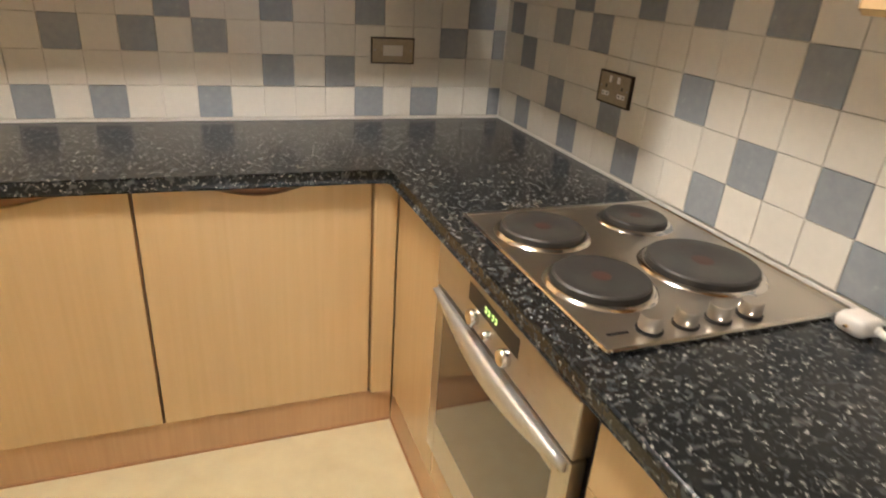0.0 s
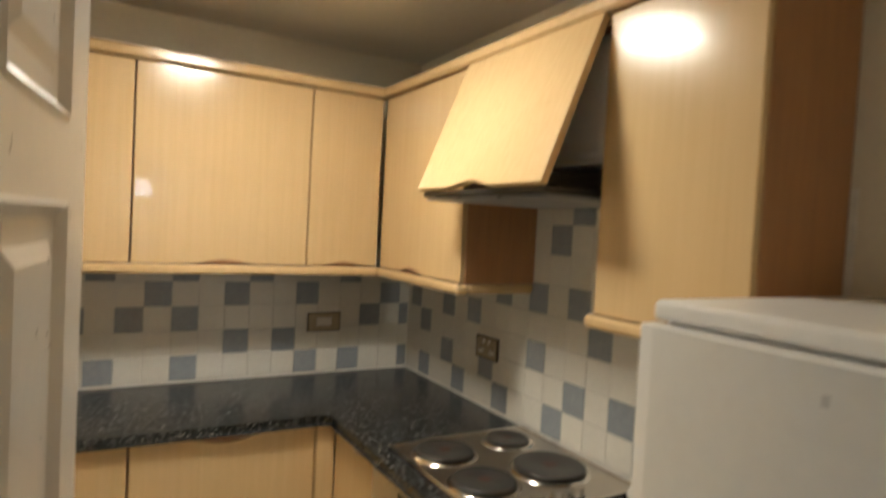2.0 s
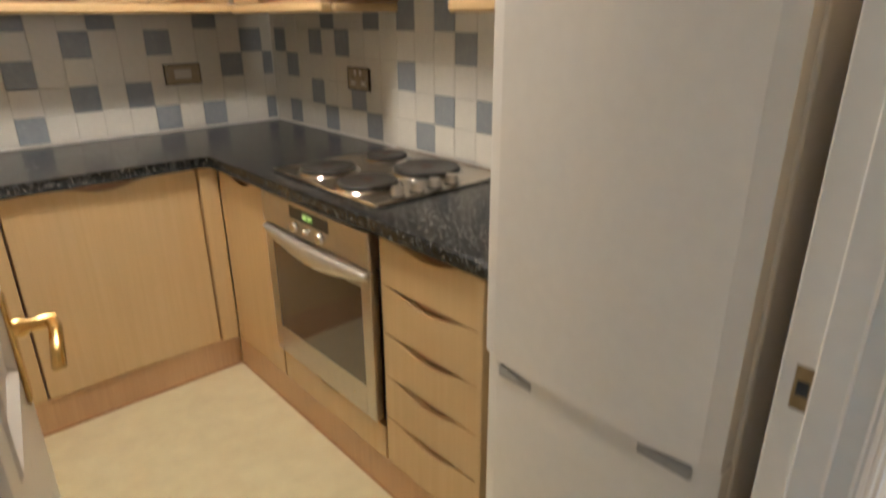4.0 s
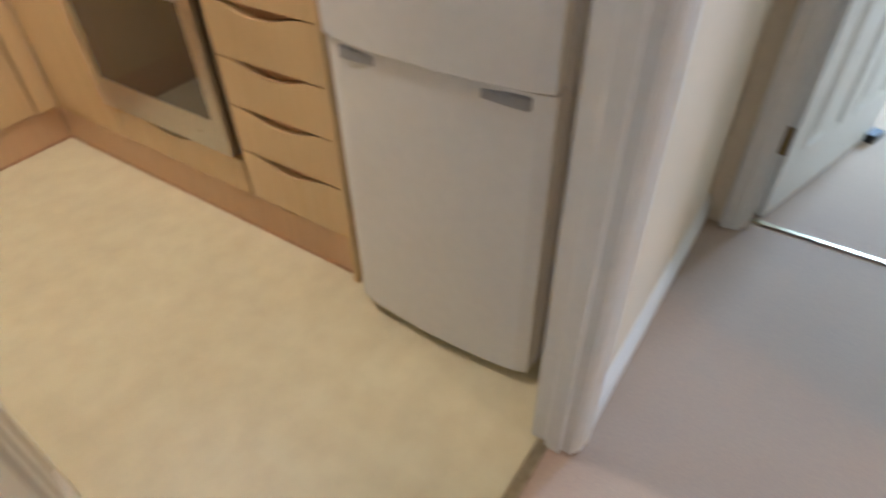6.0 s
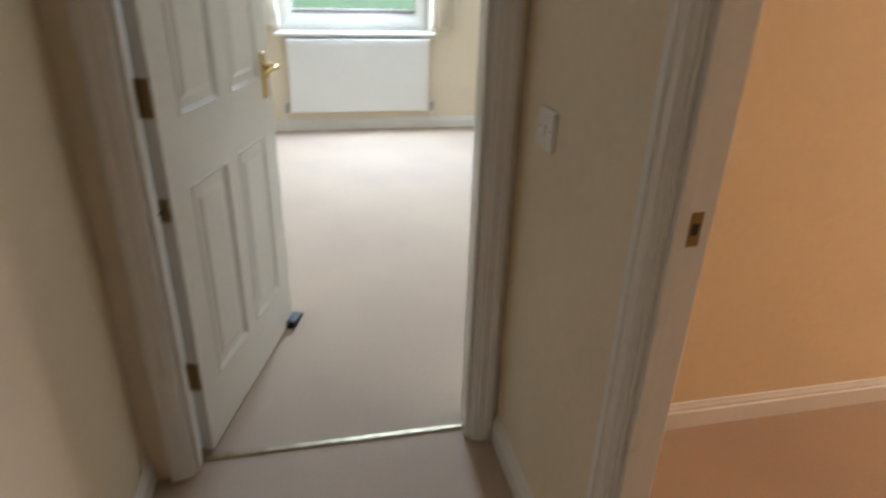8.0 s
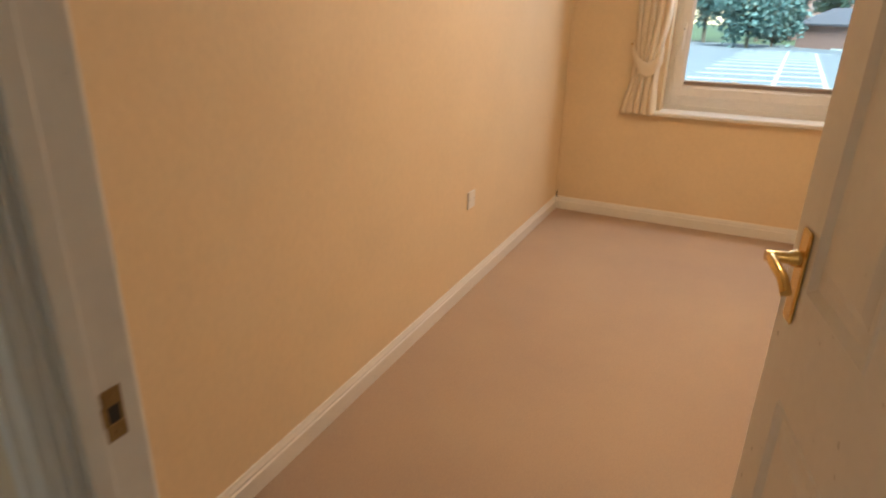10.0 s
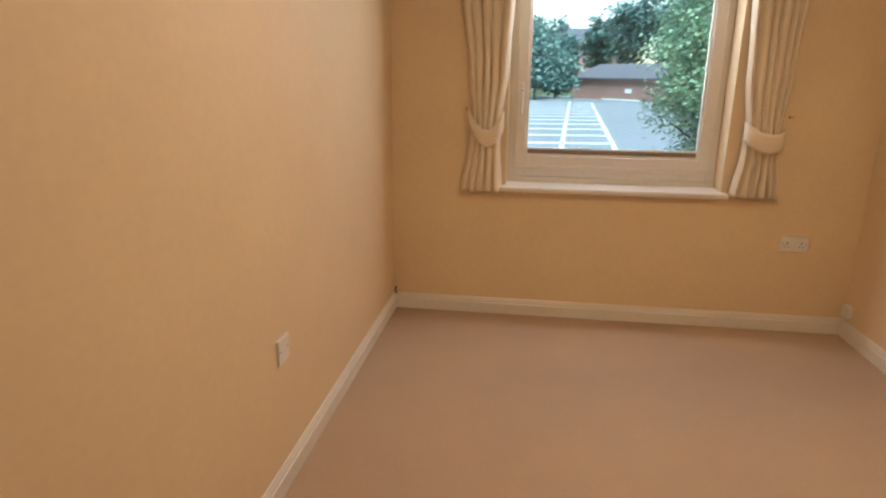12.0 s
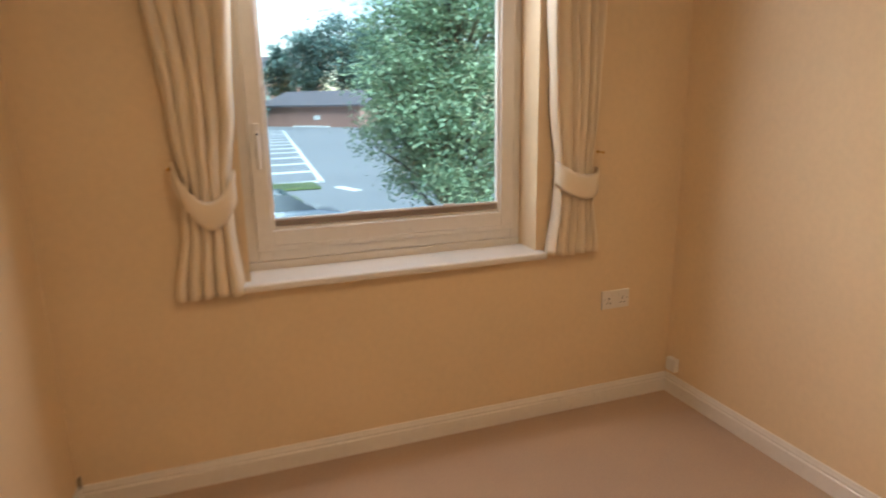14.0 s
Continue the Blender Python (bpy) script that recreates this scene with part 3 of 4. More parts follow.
# ---- oven ----
oven = base("oven", (-0.3, -1.32, 0.26), "stainless steel built-in electric oven with dark glass door", "oven")
box("body", -0.565, -0.03, -1.619, -0.999, 0.262, 0.866, BLACK, 0.002, parent=oven)
fr = on_right(-0.566, -1.001, 0.262) @ Matrix.Diagonal((1.047, 1, 1, 1))
prism("fascia", ((0, 0.494), (0.576, 0.494), (0.576, 0.602), (0, 0.602)), 0.036, STEEL, m=fr, bevel=0.004, parent=oven)
prism("display", ((0.178, 0.548), (0.392, 0.548), (0.392, 0.588), (0.178, 0.588)), 0.001, BLACK, m=fr @ Matrix.Translation((0, 0, 0.0362)), parent=oven)
for i, u in enumerate((0.255, 0.268, 0.285, 0.298)):
    under(boxes("digit", [(u, u + 0.008, 0.563, 0.565, 0, 0.0006), (u, u + 0.008, 0.572, 0.574, 0, 0.0006), (u + 0.006, u + 0.008, 0.563, 0.574, 0, 0.0006)], CLOCK, m=fr @ Matrix.Translation((0, 0, 0.0374))), oven)
for u, r in ((0.215, 0.017), (0.283, 0.009), (0.355, 0.017)):
    lathe("knob", ((r, 0), (r, 0.014), (r - 0.002, 0.017), (0.002, 0.0172)), CHROME, m=fr @ Matrix.Translation((u, 0.527, 0.036)), seg=24, parent=oven)
od = boxes("door", [(0, 0.045, 0.010, 0.486, 0.004, 0.034), (0.531, 0.576, 0.010, 0.486, 0.004, 0.034), (0.045, 0.531, 0.010, 0.115, 0.004, 0.034), (0.045, 0.531, 0.43, 0.486, 0.004, 0.034)], STEEL, 0.002, m=fr, parent=oven)
under(box("glass", 0.043, 0.533, 0.113, 0.432, 0.010, 0.0335, OVENGL, m=fr), od)
hb = bmesh.new()
n = 20
rows = []
for i in range(n + 1):
    k = i / n
    u = 0.010 + 0.556 * k
    bow = 0.010 * math.sin(math.pi * k)
    half = 0.011 + 0.021 * math.sin(math.pi * k)
    v = 0.484 - half
    rows.append([hb.verts.new(p) for p in ((u, v - half, 0.034), (u, v - half * 0.95, 0.040 + bow), (u, v + half * 0.75, 0.050 + bow), (u, v + half, 0.034))])
for a, b in zip(rows, rows[1:]):
    for j in range(4):
        hb.faces.new((a[j], a[(j + 1) % 4], b[(j + 1) % 4], b[j]))
hb.faces.new(rows[0])
hb.faces.new(rows[-1][::-1])
bmesh.ops.transform(hb, matrix=fr, verts=hb.verts)
under(mesh_ob("handle", hb, SATIN, smooth=True), od)

# ---- fridge freezer ----
fz = base("fridge_freezer", (-0.35, -2.33, 0), "white two-door upright fridge freezer", "fridge freezer")
FX, FY0, FY1 = -0.652, -2.578, -2.092
box("body", FX + 0.05, -0.03, FY0, FY1, 0.02, 1.497, APPL, 0.006, 2, parent=fz)
box("top", FX + 0.02, -0.03, FY0 - 0.002, FY1 + 0.002, 1.499, 1.531, APPL, 0.010, 3, parent=fz)
box("seal", FX + 0.03, FX + 0.05, FY0 + 0.008, FY1 - 0.008, 0.05, 1.49, GREYP, parent=fz)
for z0, z1 in ((0.035, 0.746), (0.752, 1.495)):
    fw = FY1 - FY0
    plan = [(0, 0), (0, 0.036)] + [(fw * k / 16, 0.042 + 0.016 * math.sin(math.pi * k / 16)) for k in range(1, 16)] + [(fw, 0.036), (fw, 0)]
    fd = Matrix(((0, -1, 0), (-1, 0, 0), (0, 0, -1))).transposed().to_4x4()
    fd.translation = (FX + (0.042 if z0 < 0.5 else 0.032), FY1, z1)
    d = prism("door", plan, z1 - z0, APPL, m=fd, bevel=0.004, parent=fz)
    if z0 < 0.5:
        for a, b in ((FY1 - 0.13, FY1 - 0.04), (FY0 + 0.04, FY0 + 0.155)):
            under(box("grip", FX - 0.012, FX + 0.01, a, b, z1 - 0.032, z1 - 0.006, GREYP, 0.004), d)
    else:
        under(box("badge", FX - 0.0255, FX + 0.002, FY0 + 0.196, FY0 + 0.276, 1.446, 1.462, BADGE, 0.001), d)
for y in (FY0 + 0.05, FY1 - 0.05):
    lathe("foot", ((0.02, 0.001), (0.02, 0.03)), BLACK, m=Matrix.Translation((FX + 0.10, y, 0)), seg=16, parent=fz)
    lathe("foot", ((0.02, 0.001), (0.02, 0.03)), BLACK, m=Matrix.Translation((-0.08, y, 0)), seg=16, parent=fz)

# ---- wall units ----
GW = "wall units"
UD = -0.30
for x0, x1, c, sw in ((-1.90, -1.2815, 0.5, 0.24), (-1.2785, -0.642, 0.5, 0.24), (-0.638, -0.330, 0.5, 0.2)):
    c1 = cabinet("wall_cabinet", [(x0, x1, UD, -0.006, 1.437, 2.16)], "beech laminate wall cabinet with scooped door", GW)
    panel(c1, on_back(x0 + G, UD - 0.002, 1.440), scooped(x1 - x0 - 2 * G, 0.716, (x1 - x0) * c, sw, 0.018, top=False))
c1 = cabinet("wall_cabinet", [(UD, -0.006, -1.003, -0.312, 1.437, 2.16)], "beech laminate wall cabinet with scooped door", GW)
panel(c1, on_right(UD - 0.002, -0.335, 1.440), scooped(0.665, 0.716, 0.30, 0.24, 0.018, top=False))
c1 = cabinet("wall_cabinet", [(UD, -0.006, -2.045, -1.637, 1.432, 2.16)], "beech laminate wall cabinet beside the cooker hood", GW)
panel(c1, on_right(UD - 0.002, -1.639, 1.434), scooped(0.404, 0.724, 0.27, 0.24, 0.018, top=False))
# light pelmets and cornices
def rail(rows, name, label):
    ob = base(name, (rows[0][0], rows[0][2], rows[0][4]), label, name.replace("_", " "))
    under(boxes("rail", rows, WOOD, 0.008), ob)
rail([(-1.90, -0.30, -0.338, -0.286, 1.400, 1.4355), (-0.3375, -0.286, -1.010, -0.3395, 1.4003, 1.4352), (-0.284, -0.008, -1.0075, -0.975, 1.4025, 1.434)], "light_pelmet", "beech light pelmet under the wall units")
rail([(-0.338, -0.286, -2.06, -1.620, 1.398, 1.4305), (-0.284, -0.008, -1.66, -1.6225, 1.4005, 1.429)], "light_pelmet", "beech light pelmet under the wall units")
rail([(-1.90, -0.30, -0.345, -0.25, 2.162, 2.202), (-0.345, -0.25, -2.06, -0.3465, 2.1622, 2.2018), (-0.2485, -0.006, -2.0585, -1.97, 2.1625, 2.2015)], "cornice", "beech cornice along the top of the wall units")

# ---- cooker hood behind a lifted flap ----
hd = base("cooker_hood", (-0.16, -1.32, 1.70), "cooker hood behind a tilted beech flap door", "cooker hood")
boxes("canopy", [(-0.30, -0.012, -1.632, -1.008, 1.715, 1.755), (-0.48, -0.30, -1.625, -1.015, 1.718, 1.735)], BLACK, 0.003, parent=hd)
box("housing", -0.292, -0.012, -1.622, -1.020, 1.80, 2.138, APPL, 0.035, 4, parent=hd)
box("duct", -0.25, -0.02, -1.56, -1.08, 1.756, 1.80, BLACK, 0.004, parent=hd)
boxes("grille", [(-0.47, -0.03, -1.62 + 0.205 * i, -1.43 + 0.205 * i, 1.708, 1.7145) for i in range(3)], GREYP, 0.002, parent=hd)
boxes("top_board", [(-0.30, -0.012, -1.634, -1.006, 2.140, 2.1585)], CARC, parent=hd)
flap_turn = math.degrees(math.atan2(0.165, 0.42))
fm = facing((0, -1, 0), (-1, 0, 0), (-0.315, -1.008, 2.158)) @ pose(0, 0, 0, -flap_turn) @ Matrix.Translation((0, -0.455, 0))
panel(hd, fm, scooped(0.622, 0.455, 0.30, 0.22, 0.018, top=False), "flap")

# ---- sockets and switches ----
def plate(name, m, w, h, mat, label, kind="socket"):
    """A wall plate; parts differ for sockets, switches and blank plates."""
    t = 0.009
    ob = base(name, m.translation, label, name.replace("_", " "))
    prism("plate", ((-w / 2, -h / 2), (w / 2, -h / 2), (w / 2, h / 2), (-w / 2, h / 2)), t, mat, m=m, bevel=0.002, parent=ob)
    f = m @ Matrix.Translation((0, 0, t))
    if mat is AGED:
        e = 0.0035
        boxes("rim", [(-w / 2 - 0.001, w / 2 + 0.001, -h / 2 - 0.001, -h / 2 + e, -t, 0.0012), (-w / 2 - 0.001, w / 2 + 0.001, h / 2 - e, h / 2 + 0.001, -t, 0.0012),
                      (-w / 2 - 0.001, -w / 2 + e, -h / 2 + e, h / 2 - e, -t, 0.0012), (w / 2 - e, w / 2 + 0.001, -h / 2 + e, h / 2 - e, -t, 0.0012)], DARK, 0.0006, m=f, parent=ob)
    if kind == "socket":
        if mat is AGED:
            for u in (-w / 4, w / 4):
                box("insert", u - 0.017, u + 0.017, -0.022, -0.010, -0.001, 0.0006, WPLAST, m=f, parent=ob)
        for u in (-w / 4, w / 4):
            under(boxes("pin_hole", [(u - 0.003, u + 0.003, 0.0, 0.009, 0, 0.0008), (u - 0.013, u - 0.006, -0.018, -0.014, 0, 0.0008), (u + 0.006, u + 0.013, -0.018, -0.014, 0, 0.0008)], BLACK, m=f), ob)
            box("rocker", u - 0.006 + (0.018 if u < 0 else -0.018), u + 0.006 + (0.018 if u < 0 else -0.018), 0.016, 0.034, 0, 0.003, WPLAST, 0.001, m=f, parent=ob)
    elif kind == "blank" and mat is AGED:
        box("module", -0.036, 0.036, -0.017, 0.019, -0.001, 0.0025, STEEL, 0.001, m=f, parent=ob)
    elif kind == "switch":
        box("rocker", -0.006, 0.006, -0.012, 0.012, 0, 0.004, WPLAST, 0.001, m=f, parent=ob)
    for u in (-w / 2 + 0.012, w / 2 - 0.012):
        lathe("screw", ((0.003, 0), (0.003, 0.001)), GREYP, m=f @ Matrix.Translation((u, 0.002, 0)), seg=10, parent=ob)
    return ob


plate("wall_socket", on_back(-0.4485, -0.009, 1.154), 0.155, 0.086, AGED, "aged brass blank double wall plate on tiles", "blank")
plate("wall_socket", on_right(-0.009, -0.740, 1.154), 0.146, 0.086, AGED, "aged brass double wall socket on tiles")
plate("wall_socket", on_back(-1.715, -0.009, 1.154), 0.146, 0.086, AGED, "aged brass double wall socket on tiles")
plate("light_switch", facing((-1, 0, 0), (0, 1, 0), (0.021, -3.757, 1.03)), 0.086, 0.086, WPLAST, "white single light switch on the hall wall", "switch")
plate("wall_socket", facing((0, -1, 0), (-1, 0, 0), (0.153, -6.19, 0.50)), 0.086, 0.086, WPLAST, "white single wall plate on the bedroom wall", "blank")
plate("wall_socket", facing((-1, 0, 0), (0, 1, 0), (-2.08, -7.88, 0.51)), 0.146, 0.086, WPLAST, "white double wall socket under the bedroom window")
cs = base("cable_end", (0.135, -7.86, 0.096), "short dark cable end above the skirting", "cable")
tube("lead", [(0.139, -7.868, 0.092), (0.141, -7.866, 0.115), (0.137, -7.860, 0.140)], 0.004, DARK, parent=cs)
bx = base("junction_box", (-2.36, -7.84, 0.16), "small white cable box above the skirting", "cable box")
box("cover", -2.402, -2.37, -7.85, -7.79, 0.125, 0.19, WPLAST, 0.004, parent=bx)

# ---- white plug lying on the worktop with its lead ----
pg = base("plug", (-0.075, -1.645, 0.911), "white three-pin plug lying on the worktop", "plug")
bm = bmesh.new()
add_box(bm, -0.112, -0.058, -1.640, -1.584, 0.911, 0.946, 0.014, 4)
under(mesh_ob("body", bm, WPLAST, smooth=True), pg)
lathe("strain_relief", ((0.0085, 0), (0.0085, 0.010), (0.006, 0.014), (0.0075, 0.020), (0.005, 0.032)), WPLAST, m=look((-0.078, -1.634, 0.928), (-0.078, -1.60, 0.930)), seg=16, parent=pg)
boxes("pin", [(-0.118, -0.110, -1.615, -1.609, 0.925, 0.929)], BRASS, 0.0005, parent=pg)
tube("lead", [(-0.078, -1.655, 0.926), (-0.070, -1.70, 0.918), (-0.055, -1.78, 0.915), (-0.04, -1.95, 0.915), (-0.025, -2.05, 0.916)], 0.0042, WPLAST, parent=pg)

# ---- ceiling lights ----
def ceiling_light(x, y, glowing):
    ob = base("ceiling_light", (x, y, H), "round white flush ceiling light, lit", "ceiling light", "ceiling lights")
    at = Matrix.Translation((x, y, 0))
    lathe("rim", ((0.15, H - 0.03), (0.155, H - 0.002), (0.02, H - 0.001)), WPLAST, m=at, parent=ob)
    lathe("diffuser", ((0.06, H - 0.075), (0.11, H - 0.062), (0.14, H - 0.031), (0.13, H - 0.0305)), glowing, m=at, parent=ob)


ceiling_light(-1.02, -1.17, LAMPGLOW)
ceiling_light(-1.15, -5.9, WARMGLOW)


# ---- windows ----
def window(name, a0, a1, z0, z1, m, label):
    """A casement window; u across, v up, third axis into the room, at the plane of the outer frame's back."""
    ob = new(name)
    ob.matrix_basis = m
    tagged(ob, label, "window", kind="structure")
    w, h = a1 - a0, z1 - z0
    def rim(part, x0, x1, y0, y1, b, d0, d1, mat=GLOSS):
        return under(boxes(part, [(x0, x0 + b, y0, y1, d0, d1), (x1 - b, x1, y0, y1, d0, d1), (x0 + b, x1 - b, y0, y0 + b, d0, d1), (x0 + b, x1 - b, y1 - b, y1, d0, d1)], mat, 0.004, m=m), ob)
    rim("frame", 0, w, 0, h, 0.045, 0.0, 0.055)
    s = rim("sash", 0.040, w - 0.040, 0.062, h - 0.04, 0.062, 0.025, 0.078)
    under(boxes("sash_rail", [(0.0405, w - 0.0405, 0.0435, 0.066, 0.024, 0.074), (0.099, w - 0.099, 0.066, 0.1245, 0.026, 0.0765)], GLOSS, 0.002, m=m), ob)
    rim("bead", 0.100, w - 0.100, 0.122, h - 0.1, 0.014, 0.035, 0.066)
    g = under(box("pane", 0.10, w - 0.10, 0.12, h - 0.1, 0.040, 0.046, GLASS, m=m), ob)
    g.visible_shadow = False
    under(box("vent_strip", 0.114, w - 0.114, 0.137, 0.160, 0.047, 0.0675, VENT, 0.002, m=m), ob)
    under(boxes("strip_cap", [(0.114, w - 0.114, 0.1605, 0.168, 0.047, 0.066), (0.40, 0.45, 0.1685, 0.173, 0.048, 0.064), (w - 0.36, w - 0.31, 0.1685, 0.173, 0.048, 0.064)], GLOSS, 0.0015, m=m), ob)
    hd2 = boxes("catch", [(0.060, 0.082, 0.40, 0.53, 0.078, 0.084)], WPLAST, 0.003, m=m)
    under(hd2, ob)
    under(boxes("lever", [(0.064, 0.078, 0.36, 0.50, 0.084, 0.102)], WPLAST, 0.005, m=m), hd2)
    under(lathe("lock", ((0.004, 0), (0.004, 0.002)), BLACK, m=m @ Matrix.Translation((0.071, 0.49, 0.102)), seg=12), hd2)
    return ob


window("window_1", -WIN[1], -WIN[0], 0.81, WIN[3], facing((-1, 0, 0), (0, 1, 0), (WIN[1], -8.09, 0.81)), "white framed casement window of the bedroom")
sill = tagged(box("window_sill", WIN[0] - 0.03, WIN[1] + 0.03, -8.03, -7.825, WIN[2] - 0.012, WIN[2] + 0.018, GLOSS, 0.009, 3), "white gloss painted window sill", "window sill", kind="structure")
tagged(box("sub_sill", WIN[0], WIN[1], -8.085, -8.032, WIN[2], 0.8095, GLOSS, 0.003), "white painted board under the window frame", "window sill", kind="structure")
window("window_2", 0, 1.26, 0.82, 2.1, facing((0, -1, 0), (-1, 0, 0), (4.42, -3.04, 0.82)), "white framed window of the living room")
tagged(box("window_sill", 4.12, 4.38, -4.34, -3.0, 0.79, 0.82, GLOSS, 0.009, 3), "white gloss painted window sill", "window sill", kind="structure")


# ---- curtains ----
def curtain(m, keys, seed, label, folds=6):
    """A pleated curtain of rounded folds. keys: rows of (height, edge, edge, depth of folds, swell of the gathered bundle)."""
    ob = base("curtain", m.translation, label, "curtain", "bedroom curtains")
    rnd = random.Random(seed)
    cuts = [0.0]
    for _ in range(folds):
        cuts.append(cuts[-1] + rnd.uniform(0.65, 1.35))
    cuts = [c / cuts[-1] for c in cuts]
    deep = [rnd.uniform(0.65, 1.0) for _ in range(folds)]
    lean = [rnd.uniform(-1, 1) for _ in range(folds)]
    def at(z):
        for (z0, *a), (z1, *b) in zip(keys, keys[1:]):
            if z0 >= z >= z1:
                k = (z0 - z) / (z0 - z1)
                k = k * k * (3 - 2 * k)
                return [p + (q - p) * k for p, q in zip(a, b)]
        return keys[-1][1:]
    bm = bmesh.new()
    per, nv = 14, 70
    grid = []
    top, low = keys[0][0], keys[-1][0]
    for j in range(nv + 1):
        z = top + (low - top) * j / nv
        a, b, d, swell = at(z)
        row = []
        for i in range(folds):
            for q in range(per + (i == folds - 1)):
                t = q / per
                k = cuts[i] + (cuts[i + 1] - cuts[i]) * t
                k += 0.010 * math.sin(4.0 * z + 3 * lean[i]) * math.sin(math.pi * t)
                h = abs(math.sin(math.pi * t)) ** 0.7
                h *= 1 + 0.12 * math.sin(7 * z + 9 * lean[i])
                row.append(bm.verts.new((a + (b - a) * k, z + 0.004 * math.sin(9 * k + seed) * (j == nv), d * deep[i] * h + swell * math.sin(math.pi * min(1, max(0, k))))))
        grid.append(row)
    for r, s in zip(grid, grid[1:]):
        for i in range(len(r) - 1):
            bm.faces.new((r[i], r[i + 1], s[i + 1], s[i]))
    bmesh.ops.transform(bm, matrix=m, verts=bm.verts)
    cl = mesh_ob("cloth", bm, CLOTH, smooth=True)
    md = cl.modifiers.new("thick", "SOLIDIFY")
    md.thickness = 0.003
    under(cl, ob)
    return ob


def tieback(parent, m, ends, upper, lower, out, hook):
    """A shaped cloth band round the gathered curtain; upper and lower edges as (start, middle, end) heights."""
    bm = bmesh.new()
    rows = []
    n, e = 28, 6
    def bend(h, k):
        return h[0] * (1 - k) * (1 - 2 * k) + 4 * h[1] * k * (1 - k) + h[2] * k * (2 * k - 1)
    for i in range(n + 1):
        k = i / n
        a = math.pi * k
        u = (ends[0] + ends[1]) / 2 - (ends[1] - ends[0]) / 2 * math.cos(a)
        kk = (u - ends[0]) / (ends[1] - ends[0])
        hi, lo = bend(upper, kk), bend(lower, kk)
        d = 0.012 + (out - 0.012) * math.sin(a) ** 0.6
        rows.append([bm.verts.new((u, hi + (lo - hi) * j / e, d + 0.006 * math.sin(math.pi * j / e))) for j in range(e + 1)])
    for a, b in zip(rows, rows[1:]):
        for j in range(e):
            bm.faces.new((a[j], a[j + 1], b[j + 1], b[j]))
    bmesh.ops.transform(bm, matrix=m, verts=bm.verts)
    t = mesh_ob("tie_back", bm, CLOTH, smooth=True)
    md = t.modifiers.new("thick", "SOLIDIFY")
    md.thickness = 0.006
    under(t, parent)
    hk = lathe("hook", ((0.007, -0.02), (0.007, -0.016), (0.003, -0.014), (0.003, 0.018), (0.005, 0.020), (0.005, 0.024)), BRASS, m=m @ Matrix.Translation((hook[0], hook[1], 0)), seg=12)
    under(tagged(hk, "small brass tie-back hook"), parent)


cm = facing((-1, 0, 0), (0, 1, 0), (0, -7.86, 0))
c1 = curtain(cm, ((2.24, 0.225, 0.535, 0.050, 0.0), (1.80, 0.245, 0.515, 0.052, 0.005), (1.40, 0.285, 0.495, 0.045, 0.02), (1.12, 0.305, 0.462, 0.030, 0.035), (1.00, 0.292, 0.462, 0.038, 0.03), (0.752, 0.250, 0.478, 0.055, 0.02)), 3, "cream pleated curtain gathered by a tie-back", 5)
tieback(c1, cm, (0.282, 0.480), (1.225, 1.095, 1.19), (1.150, 1.000, 1.085), 0.082, (0.272, 1.20))
c1 = curtain(cm, ((2.24, 1.66, 1.965, 0.050, 0.0), (1.80, 1.685, 1.945, 0.050, 0.005), (1.40, 1.705, 1.935, 0.042, 0.02), (1.10, 1.738, 1.912, 0.030, 0.03), (0.99, 1.728, 1.920, 0.038, 0.025), (0.765, 1.698, 1.945, 0.052, 0.02)), 8, "cream pleated curtain gathered by a tie-back", 6)
tieback(c1, cm, (1.726, 1.926), (1.160, 1.105, 1.125), (1.058, 1.005, 1.028), 0.080, (1.955, 1.185))
tk = base("curtain_track", (-1.1, -7.83, 2.25), "white plastic curtain track above the window", "curtain track")
box("track", -2.06, -0.16, -7.879, -7.80, 2.241, 2.262, WPLAST, 0.003, parent=tk)

# ---- living room: radiator, curtains ----
rd = base("radiator", (4.1, -3.68, 0.17), "white enamelled steel panel radiator below the window", "radiator")
ra = facing((0, -1, 0), (-1, 0, 0), (4.145, -3.09, 0.17))
bm = bmesh.new()
add_box(bm, 0, 1.18, 0, 0.60, 0, 0.035, 0.006)
for i in range(34):
    u = 0.028 + i * 0.0335
    add_box(bm, u, u + 0.019, 0.03, 0.57, 0.03, 0.039, 0.002)
bmesh.ops.transform(bm, matrix=ra, verts=bm.verts)
under(mesh_ob("panel", bm, RADW), rd)
for u in (0.2, 0.94):
    box("bracket", u, u + 0.04, 0.1, 0.5, -0.054, 0.0, RADW, m=ra, parent=rd)
for u in (-0.035, 1.215):
    lathe("valve", ((0.014, 0), (0.014, 0.04), (0.02, 0.045), (0.02, 0.075), (0.012, 0.08)), GREYP, m=ra @ pose(u, 0.0, 0.02, -90), seg=16, parent=rd)
    tube("pipe", [(u, 0.03, 0.02), (u, -0.165, 0.02)], 0.007, WPLAST, parent=rd, m=ra)
lm = facing((0, -1, 0), (-1, 0, 0), (4.17, 0, 0))
for o, s in ((2.80, 5), (4.27, 6)):
    c1 = curtain(lm, ((2.24, o, o + 0.27, 0.05, 0.0), (1.2, o + 0.03, o + 0.23, 0.04, 0.02), (0.86, o + 0.02, o + 0.25, 0.05, 0.01)), s, "cream pleated curtain beside the living room window")
    c1["group"] = "living room curtains"
tk = base("curtain_track", (4.15, -3.6, 2.25), "white plastic curtain track above the window", "curtain track")
box("track", 4.11, 4.199, -4.58, -2.76, 2.241, 2.262, WPLAST, 0.003, parent=tk)

